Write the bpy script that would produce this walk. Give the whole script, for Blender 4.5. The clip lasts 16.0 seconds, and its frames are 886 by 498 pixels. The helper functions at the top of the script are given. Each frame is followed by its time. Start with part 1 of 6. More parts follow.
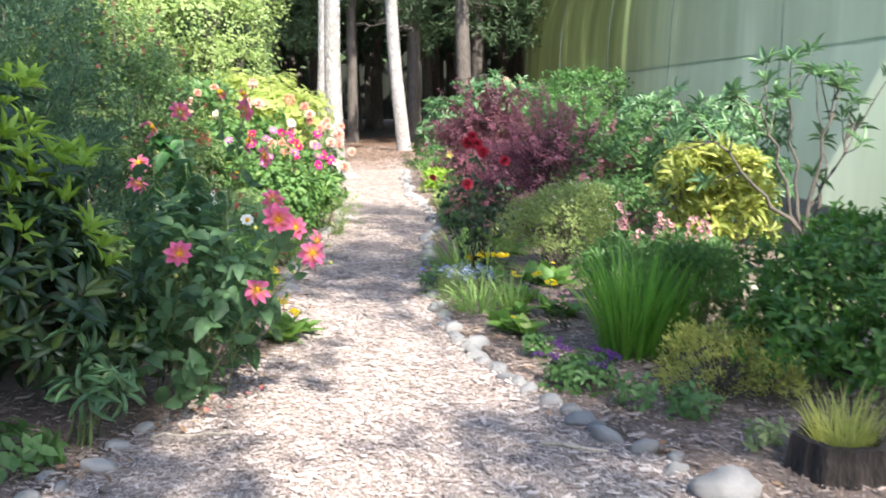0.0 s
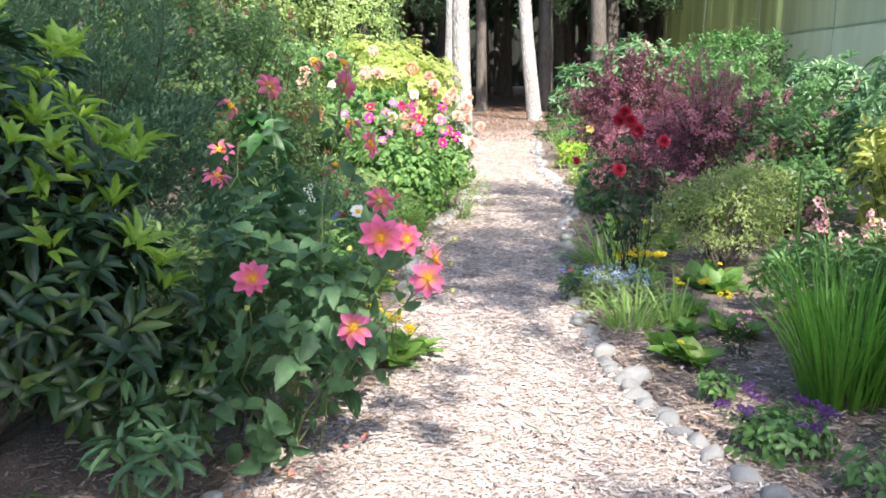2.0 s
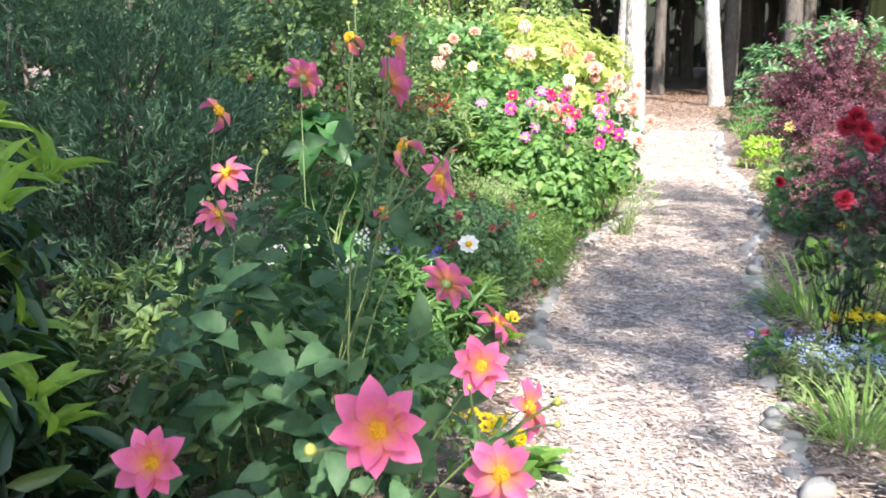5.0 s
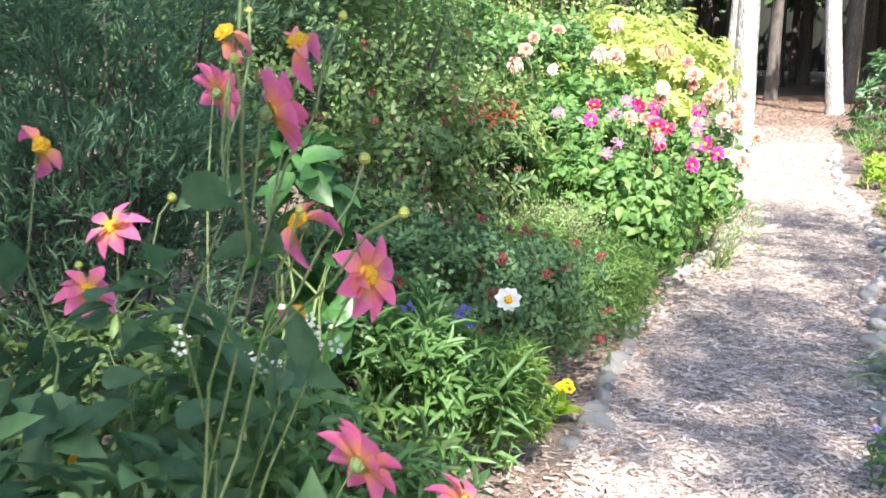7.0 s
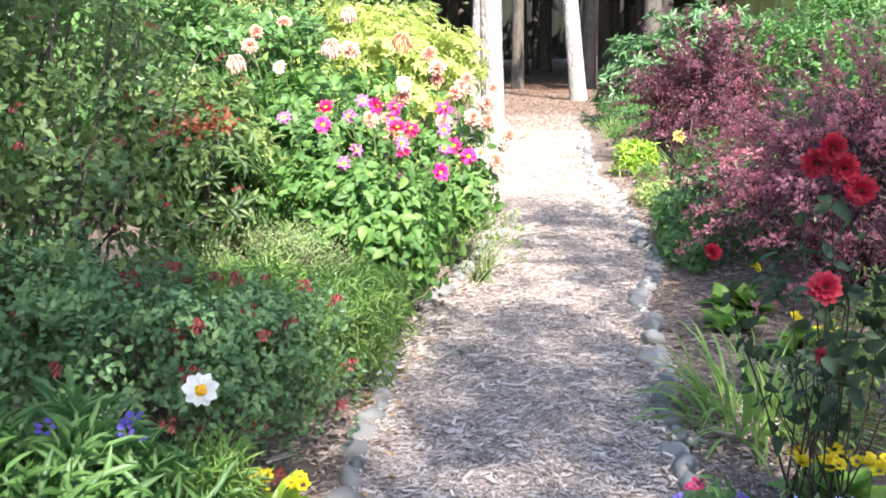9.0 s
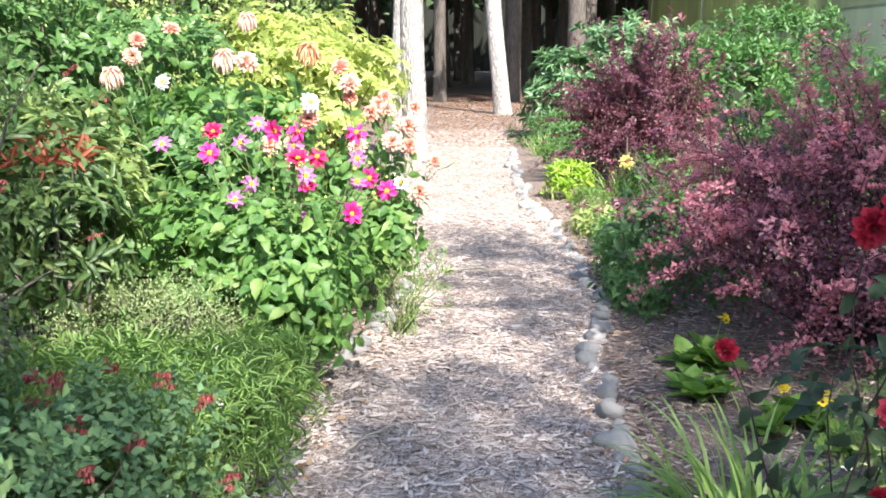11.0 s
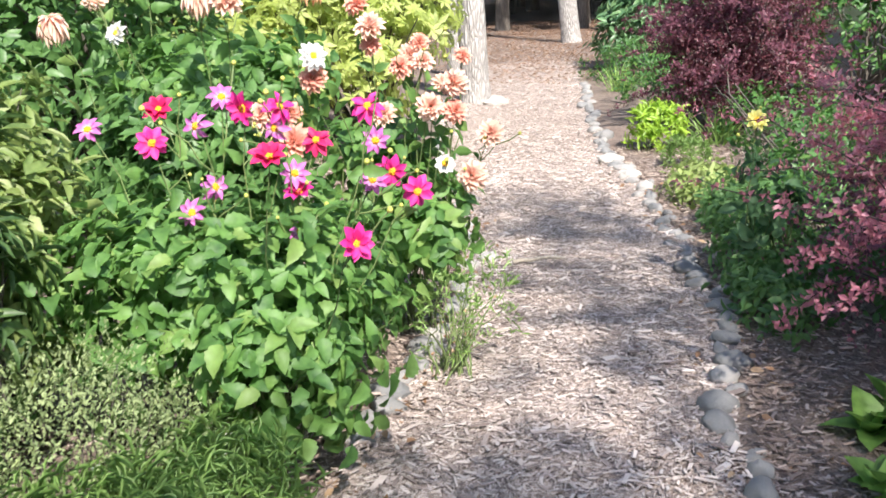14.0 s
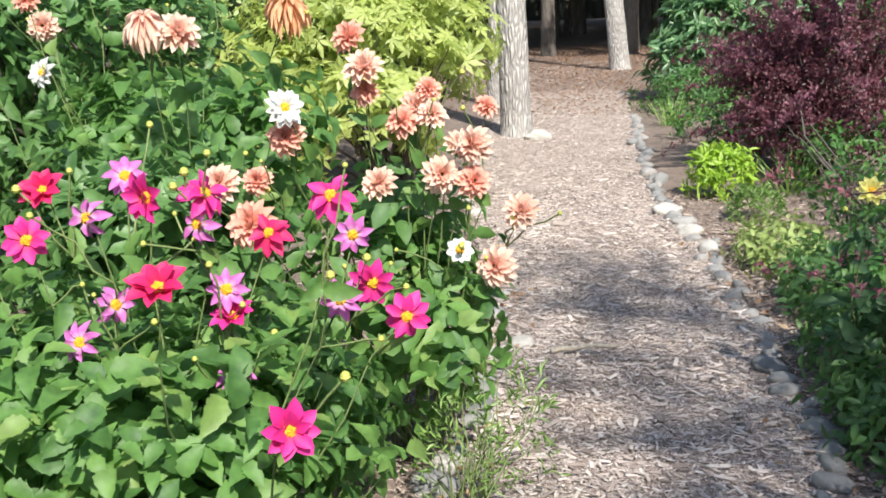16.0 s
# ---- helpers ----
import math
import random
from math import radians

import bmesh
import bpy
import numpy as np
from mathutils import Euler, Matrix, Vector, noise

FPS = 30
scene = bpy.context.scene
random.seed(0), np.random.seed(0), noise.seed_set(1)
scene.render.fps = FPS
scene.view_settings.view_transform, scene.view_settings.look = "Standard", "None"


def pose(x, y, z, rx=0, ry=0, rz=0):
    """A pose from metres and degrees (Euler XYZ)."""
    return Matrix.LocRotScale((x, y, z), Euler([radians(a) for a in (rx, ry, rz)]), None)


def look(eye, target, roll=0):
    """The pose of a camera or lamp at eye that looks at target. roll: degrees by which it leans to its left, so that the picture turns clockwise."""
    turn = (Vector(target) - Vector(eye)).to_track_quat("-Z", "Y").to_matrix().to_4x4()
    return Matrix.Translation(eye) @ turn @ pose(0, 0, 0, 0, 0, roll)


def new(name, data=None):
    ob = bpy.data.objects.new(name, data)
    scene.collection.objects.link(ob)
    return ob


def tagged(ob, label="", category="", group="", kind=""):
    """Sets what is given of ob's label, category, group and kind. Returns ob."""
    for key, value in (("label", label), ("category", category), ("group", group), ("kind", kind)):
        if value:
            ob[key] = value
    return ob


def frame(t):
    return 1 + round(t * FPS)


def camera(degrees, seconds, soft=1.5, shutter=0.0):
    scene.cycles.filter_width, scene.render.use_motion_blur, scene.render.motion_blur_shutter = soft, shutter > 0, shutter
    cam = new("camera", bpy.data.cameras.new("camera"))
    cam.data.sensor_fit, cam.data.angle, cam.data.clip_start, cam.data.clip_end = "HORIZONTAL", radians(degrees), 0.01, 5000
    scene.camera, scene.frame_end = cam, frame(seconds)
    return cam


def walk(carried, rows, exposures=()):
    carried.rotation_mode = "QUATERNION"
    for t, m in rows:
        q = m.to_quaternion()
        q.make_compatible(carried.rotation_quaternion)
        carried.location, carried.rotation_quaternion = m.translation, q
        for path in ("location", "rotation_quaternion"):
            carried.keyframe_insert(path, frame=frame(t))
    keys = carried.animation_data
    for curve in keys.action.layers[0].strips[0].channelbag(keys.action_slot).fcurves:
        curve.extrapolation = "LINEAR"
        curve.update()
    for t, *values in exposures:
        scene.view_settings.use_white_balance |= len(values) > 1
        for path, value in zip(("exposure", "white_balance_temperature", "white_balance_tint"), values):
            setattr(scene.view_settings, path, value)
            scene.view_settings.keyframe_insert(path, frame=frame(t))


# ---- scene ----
cam = camera(48.0, 16.0, soft=1.7, shutter=0.3)
METRES, EYE, TILT, LEAN, TURN = 8.7, 1.5, 0.0, 0.0, 0.0
ROWS = [
    (0.0, 0.0, 0.0, 0.0, -0.01, -8.44, 0.05),
    (0.5, -0.0013, 0.039, 0.0034, 2.87, -7.62, -0.7),
    (1.0, -0.0114, 0.0762, 0.0015, 3.25, -7.64, 0.45),
    (1.5, -0.0194, 0.1063, -0.0003, 5.14, -10.21, 0.85),
    (2.0, -0.0139, 0.1401, 0.0018, 7.28, -10.28, 0.45),
    (2.5, -0.0129, 0.1717, 0.0012, 5.28, -10.08, 0.25),
    (3.0, -0.0161, 0.2067, 0.0046, 2.2, -8.72, 0.41),
    (3.5, -0.0106, 0.2381, 0.0009, 2.83, -6.85, 0.07),
    (4.0, -0.0069, 0.2724, 0.0001, 9.5, -10.5, 0.32),
    (4.5, -0.0181, 0.3071, 0.0019, 14.2, -11.41, 0.21),
    (7.0, -0.0338, 0.4591, 0.0052, 23.33, -11.72, -1.25),
    (7.5, -0.0345, 0.4855, 0.0039, 17.94, -11.88, 0.16),
    (8.0, -0.0436, 0.5116, 0.0068, 12.7, -10.74, 0.41),
    (8.5, -0.0457, 0.5424, 0.0052, 9.44, -12.5, -0.03),
    (9.0, -0.0465, 0.5714, 0.0037, 9.41, -11.86, 0.42),
    (9.5, -0.0567, 0.5938, 0.0067, 6.07, -10.92, 1.99),
    (12.0, -0.0618, 0.7453, 0.0019, 4.94, -12.03, -0.32),
    (12.5, -0.0692, 0.7756, 0.002, 5.32, -14.68, 0.75),
    (13.0, -0.0787, 0.8036, 0.0033, 4.35, -15.66, 1.67),
    (13.5, -0.0745, 0.8364, 0.0027, 6.89, -15.59, 1.23),
    (14.0, -0.0724, 0.8632, 0.0031, 8.46, -15.22, 2.28),
    (14.5, -0.0801, 0.8905, 0.0054, 8.27, -13.15, 2.07),
    (15.0, -0.0842, 0.9191, 0.0037, 8.54, -12.87, 1.43),
    (15.5, -0.078, 0.9515, 0.0054, 10.8, -12.52, 0.74),
    (16.0, -0.0796, 0.9805, 0.0041, 11.11, -13.89, 1.97),
]
walk(cam, [(t, pose(0, 0, EYE, TILT, LEAN, TURN) @ pose(METRES * x, METRES * y, METRES * z, 90 + pitch, roll, yaw)) for t, x, y, z, yaw, pitch, roll in ROWS],
     exposures=[(0.0, 1.8, 6500, 11), (4.5, 1.95, 6500, 11), (7.0, 2.12, 6500, 12), (9.5, 2.05, 6450, 12), (12.0, 1.8, 6450, 12), (14.0, 1.5, 6450, 12), (16.0, 1.15, 6450, 8)])

# ---- world and sun ----
SUN_EL, SUN_AZ = radians(46), math.atan2(0.45, -0.89)   # azimuth from +y towards +x
world = bpy.data.worlds.new("sky")
scene.world = world
world.use_nodes = True
wn = world.node_tree.nodes
sky = wn.new("ShaderNodeTexSky")
sky.sky_type = "NISHITA"
sky.sun_disc = False
sky.sun_elevation = SUN_EL
sky.sun_rotation = SUN_AZ
world.node_tree.links.new(sky.outputs[0], wn["Background"].inputs[0])
wn["Background"].inputs[1].default_value = 0.12
sun = new("sun", bpy.data.lights.new("sun", "SUN"))
sun.data.energy, sun.data.angle, sun.data.color = 4.0, radians(0.9), (1.0, 0.95, 0.86)
TO_SUN = Vector((math.sin(SUN_AZ) * math.cos(SUN_EL), math.cos(SUN_AZ) * math.cos(SUN_EL), math.sin(SUN_EL)))
sun.matrix_world = look(TO_SUN * 60, (0, 0, 0))

# ---- materials ----


class Nodes:
    """A short way to write node materials."""

    def __init__(self, name):
        self.m = bpy.data.materials.new(name)
        self.m.use_nodes = True
        self.t = self.m.node_tree
        self.b = self.t.nodes["Principled BSDF"]
        self.o = self.t.nodes["Material Output"]

    def n(self, kind, **kw):
        nd = self.t.nodes.new(kind)
        for k, v in kw.items():
            nd.inputs[k.replace("_", " ")].default_value = v
        return nd

    def l(self, a, b):
        self.t.links.new(a, b)

    def ramp(self, fac, *stops):
        nd = self.t.nodes.new("ShaderNodeValToRGB")
        el = nd.color_ramp.elements
        while len(el) < len(stops):
            el.new(0.5)
        for e, (p, c) in zip(el, stops):
            e.position, e.color = p, (*c, 1)
        self.l(fac, nd.inputs[0])
        return nd.outputs[0]

    def noise(self, scale, detail=4, stretch=None, coord="Object"):
        tc = self.n("ShaderNodeTexCoord")
        out = tc.outputs[coord]
        if stretch:
            mp = self.n("ShaderNodeMapping")
            mp.inputs["Scale"].default_value = stretch
            self.l(out, mp.inputs[0])
            out = mp.outputs[0]
        nz = self.n("ShaderNodeTexNoise", Scale=scale, Detail=detail)
        self.l(out, nz.inputs["Vector"])
        return nz.outputs[0]

    def mix(self, fac, a, b, blend="MIX"):
        nd = self.t.nodes.new("ShaderNodeMix")
        nd.data_type, nd.blend_type = "RGBA", blend
        for sock, v in ((nd.inputs[0], fac), (nd.inputs[6], a), (nd.inputs[7], b)):
            if hasattr(v, "node"):
                self.l(v, sock)
            else:
                sock.default_value = v if isinstance(v, float) else (*v, 1)
        return nd.outputs[2]

    def bump(self, h, strength=0.4, dist=0.01):
        nd = self.n("ShaderNodeBump", Strength=strength, Distance=dist)
        self.l(h, nd.inputs["Height"])
        self.l(nd.outputs[0], self.b.inputs["Normal"])
        return nd


def leaf_mat(name, dark, light, trans=0.42, rough=0.45, fresh=None):
    """Thin leaves: each leaf its own tone, veined by a fine noise, and light shining through."""
    k = Nodes(name)
    dark, light = tuple(v * g for v, g in zip(dark, (1.32, 1.32, 1.25))), tuple(v * g for v, g in zip(light, (1.38, 1.38, 1.3)))
    geo = k.n("ShaderNodeNewGeometry")
    tone = k.t.nodes.new("ShaderNodeMath")
    tone.operation = "ADD"
    k.l(geo.outputs["Random Per Island"], tone.inputs[0])
    k.l(k.n("ShaderNodeObjectInfo").outputs["Random"], tone.inputs[1])
    one = k.t.nodes.new("ShaderNodeMath")
    one.operation = "FRACT"
    k.l(tone.outputs[0], one.inputs[0])
    stops = [(0.0, dark), (0.75, light)]
    if fresh:
        stops.append((1.0, fresh))
    c = k.ramp(one.outputs[0], *stops)
    c = k.mix(0.35, c, k.ramp(k.noise(38, 3), (0.3, tuple(v * 0.55 for v in dark)), (0.7, tuple(min(1, v * 1.25) for v in light))))
    k.l(c, k.b.inputs["Base Color"])
    k.b.inputs["Roughness"].default_value = rough
    k.bump(k.noise(90, 2), 0.25, 0.003)
    tr = k.n("ShaderNodeBsdfTranslucent")
    c2 = k.mix(0.5, c, tuple(min(1, v * 1.6) for v in light))
    k.l(c2, tr.inputs[0])
    ms = k.n("ShaderNodeMixShader", Fac=trans)
    k.l(k.b.outputs[0], ms.inputs[1])
    k.l(tr.outputs[0], ms.inputs[2])
    k.l(ms.outputs[0], k.o.inputs[0])
    return k.m


def petal_mat(name, inner, outer, reach=0.05, start=0.2, trans=0.4):
    """Petals coloured from the heart of the flower outwards."""
    k = Nodes(name)
    tc = k.n("ShaderNodeTexCoord")
    ln = k.t.nodes.new("ShaderNodeVectorMath")
    ln.operation = "LENGTH"
    k.l(tc.outputs["Object"], ln.inputs[0])
    dv = k.t.nodes.new("ShaderNodeMath")
    dv.operation = "DIVIDE"
    k.l(ln.outputs["Value"], dv.inputs[0])
    dv.inputs[1].default_value = reach
    c = k.ramp(dv.outputs[0], (start, inner), (0.62, outer), (1.0, tuple(min(1, v * 1.12 + 0.015) for v in outer)))
    geo = k.n("ShaderNodeNewGeometry")
    c = k.mix(0.22, c, k.ramp(geo.outputs["Random Per Island"], (0.0, tuple(v * 0.5 for v in outer)), (1.0, tuple(min(1, v * 1.3 + 0.04) for v in outer))))
    c = k.mix(0.15, c, k.ramp(k.noise(160, 2), (0.35, tuple(v * 0.6 for v in outer)), (0.65, outer)))
    k.l(c, k.b.inputs["Base Color"])
    k.b.inputs["Roughness"].default_value = 0.6
    tr = k.n("ShaderNodeBsdfTranslucent")
    k.l(c, tr.inputs[0])
    ms = k.n("ShaderNodeMixShader", Fac=trans)
    k.l(k.b.outputs[0], ms.inputs[1])
    k.l(tr.outputs[0], ms.inputs[2])
    k.l(ms.outputs[0], k.o.inputs[0])
    return k.m


def rough_mat(name, stops, scale, rough=0.85, bump=0.5, dist=0.01, stretch=None, fine=None, island=0.0):
    """Stone, bark, soil: two scales of noise in the colour, relief in the normal."""
    k = Nodes(name)
    big = k.noise(scale, 5, stretch)
    c = k.ramp(big, *stops)
    small = k.noise(fine or scale * 9, 4, stretch)
    c = k.mix(0.45, c, k.ramp(small, (0.3, tuple(v * 0.45 for v in stops[0][1])), (0.7, tuple(min(1, v * 1.2) for v in stops[-1][1]))))
    if island:
        geo = k.n("ShaderNodeNewGeometry")
        oi = k.n("ShaderNodeObjectInfo")
        ad = k.t.nodes.new("ShaderNodeMath")
        ad.operation = "ADD"
        k.l(geo.outputs["Random Per Island"], ad.inputs[0])
        k.l(oi.outputs["Random"], ad.inputs[1])
        fr = k.t.nodes.new("ShaderNodeMath")
        fr.operation = "FRACT"
        k.l(ad.outputs[0], fr.inputs[0])
        tint = [(i / (len(stops) - 1), s[1]) for i, s in enumerate(stops)]
        c = k.mix(island, c, k.ramp(fr.outputs[0], *tint))
    k.l(c, k.b.inputs["Base Color"])
    k.b.inputs["Roughness"].default_value = rough
    k.bump(small, bump, dist)
    return k.m


def bark_mat(name, crack, mid, pale):
    """Furrowed bark: tall plates parted by dark cracks, with a fine grain on each plate."""
    k = Nodes(name)
    tc = k.n("ShaderNodeTexCoord")
    mp = k.n("ShaderNodeMapping")
    mp.inputs["Scale"].default_value = (1, 1, 0.24)
    k.l(tc.outputs["Object"], mp.inputs[0])
    warp = k.n("ShaderNodeTexNoise")
    warp.inputs["Scale"].default_value = 14
    k.l(mp.outputs[0], warp.inputs["Vector"])
    ad = k.t.nodes.new("ShaderNodeVectorMath")
    ad.operation = "MULTIPLY_ADD"
    k.l(warp.outputs["Color"], ad.inputs[0])
    ad.inputs[1].default_value = (0.045, 0.045, 0.045)
    k.l(mp.outputs[0], ad.inputs[2])
    vo = k.n("ShaderNodeTexVoronoi")
    vo.feature = "DISTANCE_TO_EDGE"
    vo.inputs["Scale"].default_value = 24
    k.l(ad.outputs[0], vo.inputs["Vector"])
    plate = k.ramp(vo.outputs["Distance"], (0.0, crack), (0.1, tuple((a + b) / 2 for a, b in zip(crack, mid))), (0.24, mid), (0.5, pale))
    c = k.mix(0.3, plate, k.ramp(k.noise(90, 4, (1, 1, 0.3)), (0.3, tuple(v * 0.6 for v in mid)), (0.7, pale)))
    c = k.mix(0.25, c, k.ramp(k.noise(3, 4), (0.35, tuple(v * 0.7 for v in mid)), (0.65, pale)))
    k.l(c, k.b.inputs["Base Color"])
    k.b.inputs["Roughness"].default_value = 0.92
    k.bump(k.ramp(vo.outputs["Distance"], (0.0, (0, 0, 0)), (0.35, (1, 1, 1))), 0.9, 0.018)
    return k.m


G = leaf_mat
M_RHODO = G("rhododendron_leaf", (0.008, 0.02, 0.01), (0.025, 0.058, 0.018), 0.22, 0.35, (0.12, 0.19, 0.03))
M_RHODO_B = G("rhododendron_bluegreen", (0.03, 0.08, 0.045), (0.11, 0.205, 0.09), 0.3, 0.38, (0.14, 0.22, 0.08))
M_FEATHER = G("feathery_blue_green", (0.028, 0.075, 0.046), (0.115, 0.2, 0.12), 0.35, 0.6)
M_FUCHSIA = G("fuchsia_leaf", (0.03, 0.066, 0.025), (0.135, 0.205, 0.072), 0.4, 0.5, (0.2, 0.28, 0.08))
M_LIGHT = G("light_green_leaf", (0.13, 0.2, 0.065), (0.31, 0.39, 0.16), 0.45, 0.45, (0.44, 0.5, 0.23))
M_MAPLE = G("maple_leaf", (0.14, 0.19, 0.04), (0.34, 0.39, 0.13), 0.5, 0.5, (0.5, 0.54, 0.2))
M_BLUEGREEN = G("blue_green_small_leaf", (0.03, 0.076, 0.034), (0.11, 0.195, 0.085), 0.35, 0.66, (0.2, 0.3, 0.11))
M_DAHLIA = G("dahlia_leaf", (0.032, 0.088, 0.026), (0.11, 0.215, 0.055), 0.42, 0.55, (0.26, 0.36, 0.1))
M_DAHLIA_D = G("dahlia_leaf_deep", (0.022, 0.056, 0.026), (0.07, 0.14, 0.062), 0.4, 0.6)
M_GLOSSY = G("glossy_deep_green_leaf", (0.02, 0.07, 0.02), (0.06, 0.15, 0.045), 0.35, 0.4)
M_DARKLEAF = G("bronze_dark_leaf", (0.012, 0.026, 0.014), (0.035, 0.062, 0.032), 0.25, 0.7)
M_BERB = G("purple_barberry_leaf", (0.028, 0.011, 0.021), (0.125, 0.045, 0.072), 0.38, 0.5, (0.34, 0.15, 0.19))
# Barberry leaf with the far shrub's shade put into its colour.
M_BERB_SHADED = G("shaded_barberry_leaf", (0.025, 0.008, 0.014), (0.09, 0.026, 0.036), 0.35, 0.5, (0.2, 0.06, 0.075))
M_BERBM = G("red_purple_barberry_leaf", (0.036, 0.013, 0.023), (0.15, 0.053, 0.083), 0.42, 0.48, (0.42, 0.18, 0.22))
# Pink young tips, made paler still to paint the sun on the sprays.
M_BERBTIP = G("pink_sunlit_barberry_tip", (0.15, 0.045, 0.065), (0.43, 0.17, 0.22), 0.45, 0.42, (0.66, 0.38, 0.4))
M_POTEN = G("potentilla_leaf", (0.09, 0.13, 0.04), (0.25, 0.31, 0.11), 0.4, 0.55)
M_BUSH = G("fresh_bush_leaf", (0.04, 0.095, 0.032), (0.105, 0.2, 0.065), 0.42, 0.45)
M_YELLOW = G("yellow_variegated_leaf", (0.1, 0.15, 0.035), (0.36, 0.38, 0.1), 0.45, 0.4, (0.6, 0.55, 0.16))
M_BLADE = G("bright_grass_blade", (0.036, 0.12, 0.016), (0.12, 0.27, 0.036), 0.45, 0.45, (0.2, 0.34, 0.06))
M_SEDGE = G("golden_sedge_blade", (0.17, 0.2, 0.04), (0.4, 0.4, 0.12), 0.45, 0.5)
M_LILY = G("daylily_blade", (0.08, 0.15, 0.035), (0.22, 0.33, 0.1), 0.42, 0.42)
M_HERB = G("grey_herb_leaf", (0.09, 0.13, 0.055), (0.24, 0.29, 0.14), 0.35, 0.65)
M_FINE = G("fine_green_leaf", (0.065, 0.14, 0.035), (0.19, 0.29, 0.09), 0.45, 0.5)
M_SMALLDARK = G("small_dark_leaf", (0.022, 0.068, 0.02), (0.068, 0.16, 0.04), 0.35, 0.45, (0.17, 0.27, 0.06))
M_PRIM = G("primrose_leaf", (0.045, 0.12, 0.027), (0.145, 0.26, 0.055), 0.4, 0.5, (0.26, 0.32, 0.07))
M_EVERG = G("fresh_evergreen_leaf", (0.02, 0.065, 0.016), (0.085, 0.19, 0.035), 0.4, 0.4, (0.24, 0.36, 0.07))
M_PEONY = G("peony_like_leaf", (0.022, 0.055, 0.018), (0.085, 0.145, 0.045), 0.4, 0.45, (0.24, 0.29, 0.09))
M_VARIEG = G("pale_variegated_leaf", (0.07, 0.12, 0.035), (0.2, 0.26, 0.085), 0.42, 0.5, (0.46, 0.5, 0.26))
M_HEDGE = G("hedge_leaf", (0.015, 0.04, 0.015), (0.05, 0.1, 0.03), 0.3, 0.5)
M_NEEDLE = G("conifer_needles", (0.018, 0.04, 0.02), (0.06, 0.105, 0.045), 0.2, 0.6)
M_STEM = rough_mat("green_stem", [(0.3, (0.09, 0.14, 0.045)), (0.7, (0.2, 0.26, 0.09))], 20, 0.6, 0.2, 0.003)
M_DSTEM = rough_mat("dark_stem", [(0.3, (0.02, 0.014, 0.014)), (0.7, (0.06, 0.035, 0.035))], 20, 0.6, 0.2, 0.003)
M_TWIG = rough_mat("brown_twig", [(0.3, (0.05, 0.042, 0.035)), (0.7, (0.14, 0.12, 0.1))], 18, 0.8, 0.4, 0.004)
M_BARK = bark_mat("pale_pine_bark", (0.1, 0.09, 0.082), (0.39, 0.365, 0.345), (0.6, 0.57, 0.545))
M_BARKD = rough_mat("forest_bark", [(0.25, (0.045, 0.04, 0.035)), (0.75, (0.17, 0.145, 0.125))], 7, 0.95, 1.0, 0.03, (1, 1, 0.2), 30)
# Near-black colour stands in for the shade deep in the wood.
M_WOOD_SHADE = rough_mat("painted_wood_shade", [(0.3, (0.012, 0.014, 0.012)), (0.7, (0.04, 0.044, 0.036))], 0.5, 0.95, 0.5, 0.05, (1, 1, 0.05), 3)
M_WOOD_SHADE.node_tree.nodes["Principled BSDF"].inputs["Specular IOR Level"].default_value = 0.0
M_SOIL = rough_mat("bark_mulch_soil", [(0.3, (0.08, 0.058, 0.046)), (0.55, (0.19, 0.14, 0.115)), (0.8, (0.34, 0.265, 0.22))], 9, 0.95, 1.0, 0.02, None, 85)
M_CHIP = rough_mat("wood_chip", [(0.2, (0.13, 0.092, 0.078)), (0.45, (0.35, 0.28, 0.245)), (0.7, (0.56, 0.475, 0.43)), (0.9, (0.73, 0.655, 0.6))], 30, 0.85, 0.5, 0.004, None, 200, 0.75)
M_MULCH = rough_mat("dark_mulch_chip", [(0.2, (0.08, 0.05, 0.04)), (0.5, (0.26, 0.19, 0.155)), (0.85, (0.55, 0.46, 0.4))], 30, 0.9, 0.5, 0.004, None, 200, 0.75)
M_STONE = rough_mat("grey_river_stone", [(0.25, (0.13, 0.135, 0.14)), (0.55, (0.23, 0.228, 0.225)), (0.8, (0.36, 0.34, 0.32))], 9, 0.85, 0.5, 0.008, None, 60, 0.55)
M_PALE = rough_mat("pale_stone", [(0.25, (0.3, 0.285, 0.26)), (0.75, (0.52, 0.49, 0.45))], 10, 0.8, 0.4, 0.006, None, 60)
M_STUMP = rough_mat("weathered_stump", [(0.3, (0.012, 0.01, 0.009)), (0.7, (0.055, 0.042, 0.036))], 10, 0.95, 1.0, 0.02, (1, 1, 0.25), 60)
M_PINK = petal_mat("coral_pink_petal", (0.9, 0.4, 0.08), (0.82, 0.17, 0.35), 0.07, 0.3)
M_MAGENTA = petal_mat("magenta_petal", (0.75, 0.06, 0.1), (0.78, 0.03, 0.3), 0.055)
M_CERISE = petal_mat("cerise_red_petal", (0.5, 0.015, 0.05), (0.72, 0.016, 0.15), 0.055)
M_MAUVE = petal_mat("mauve_white_petal", (0.85, 0.7, 0.75), (0.62, 0.16, 0.5), 0.05)
M_PEACH = petal_mat("peach_petal", (0.8, 0.24, 0.16), (0.87, 0.46, 0.36), 0.06)
M_PEACHP = petal_mat("pale_peach_petal", (0.82, 0.3, 0.2), (0.88, 0.61, 0.5), 0.07)
M_WILT = petal_mat("wilted_petal", (0.7, 0.25, 0.12), (0.8, 0.45, 0.25), 0.07)
M_RED = petal_mat("deep_red_petal", (0.16, 0.0, 0.01), (0.44, 0.008, 0.035), 0.05)
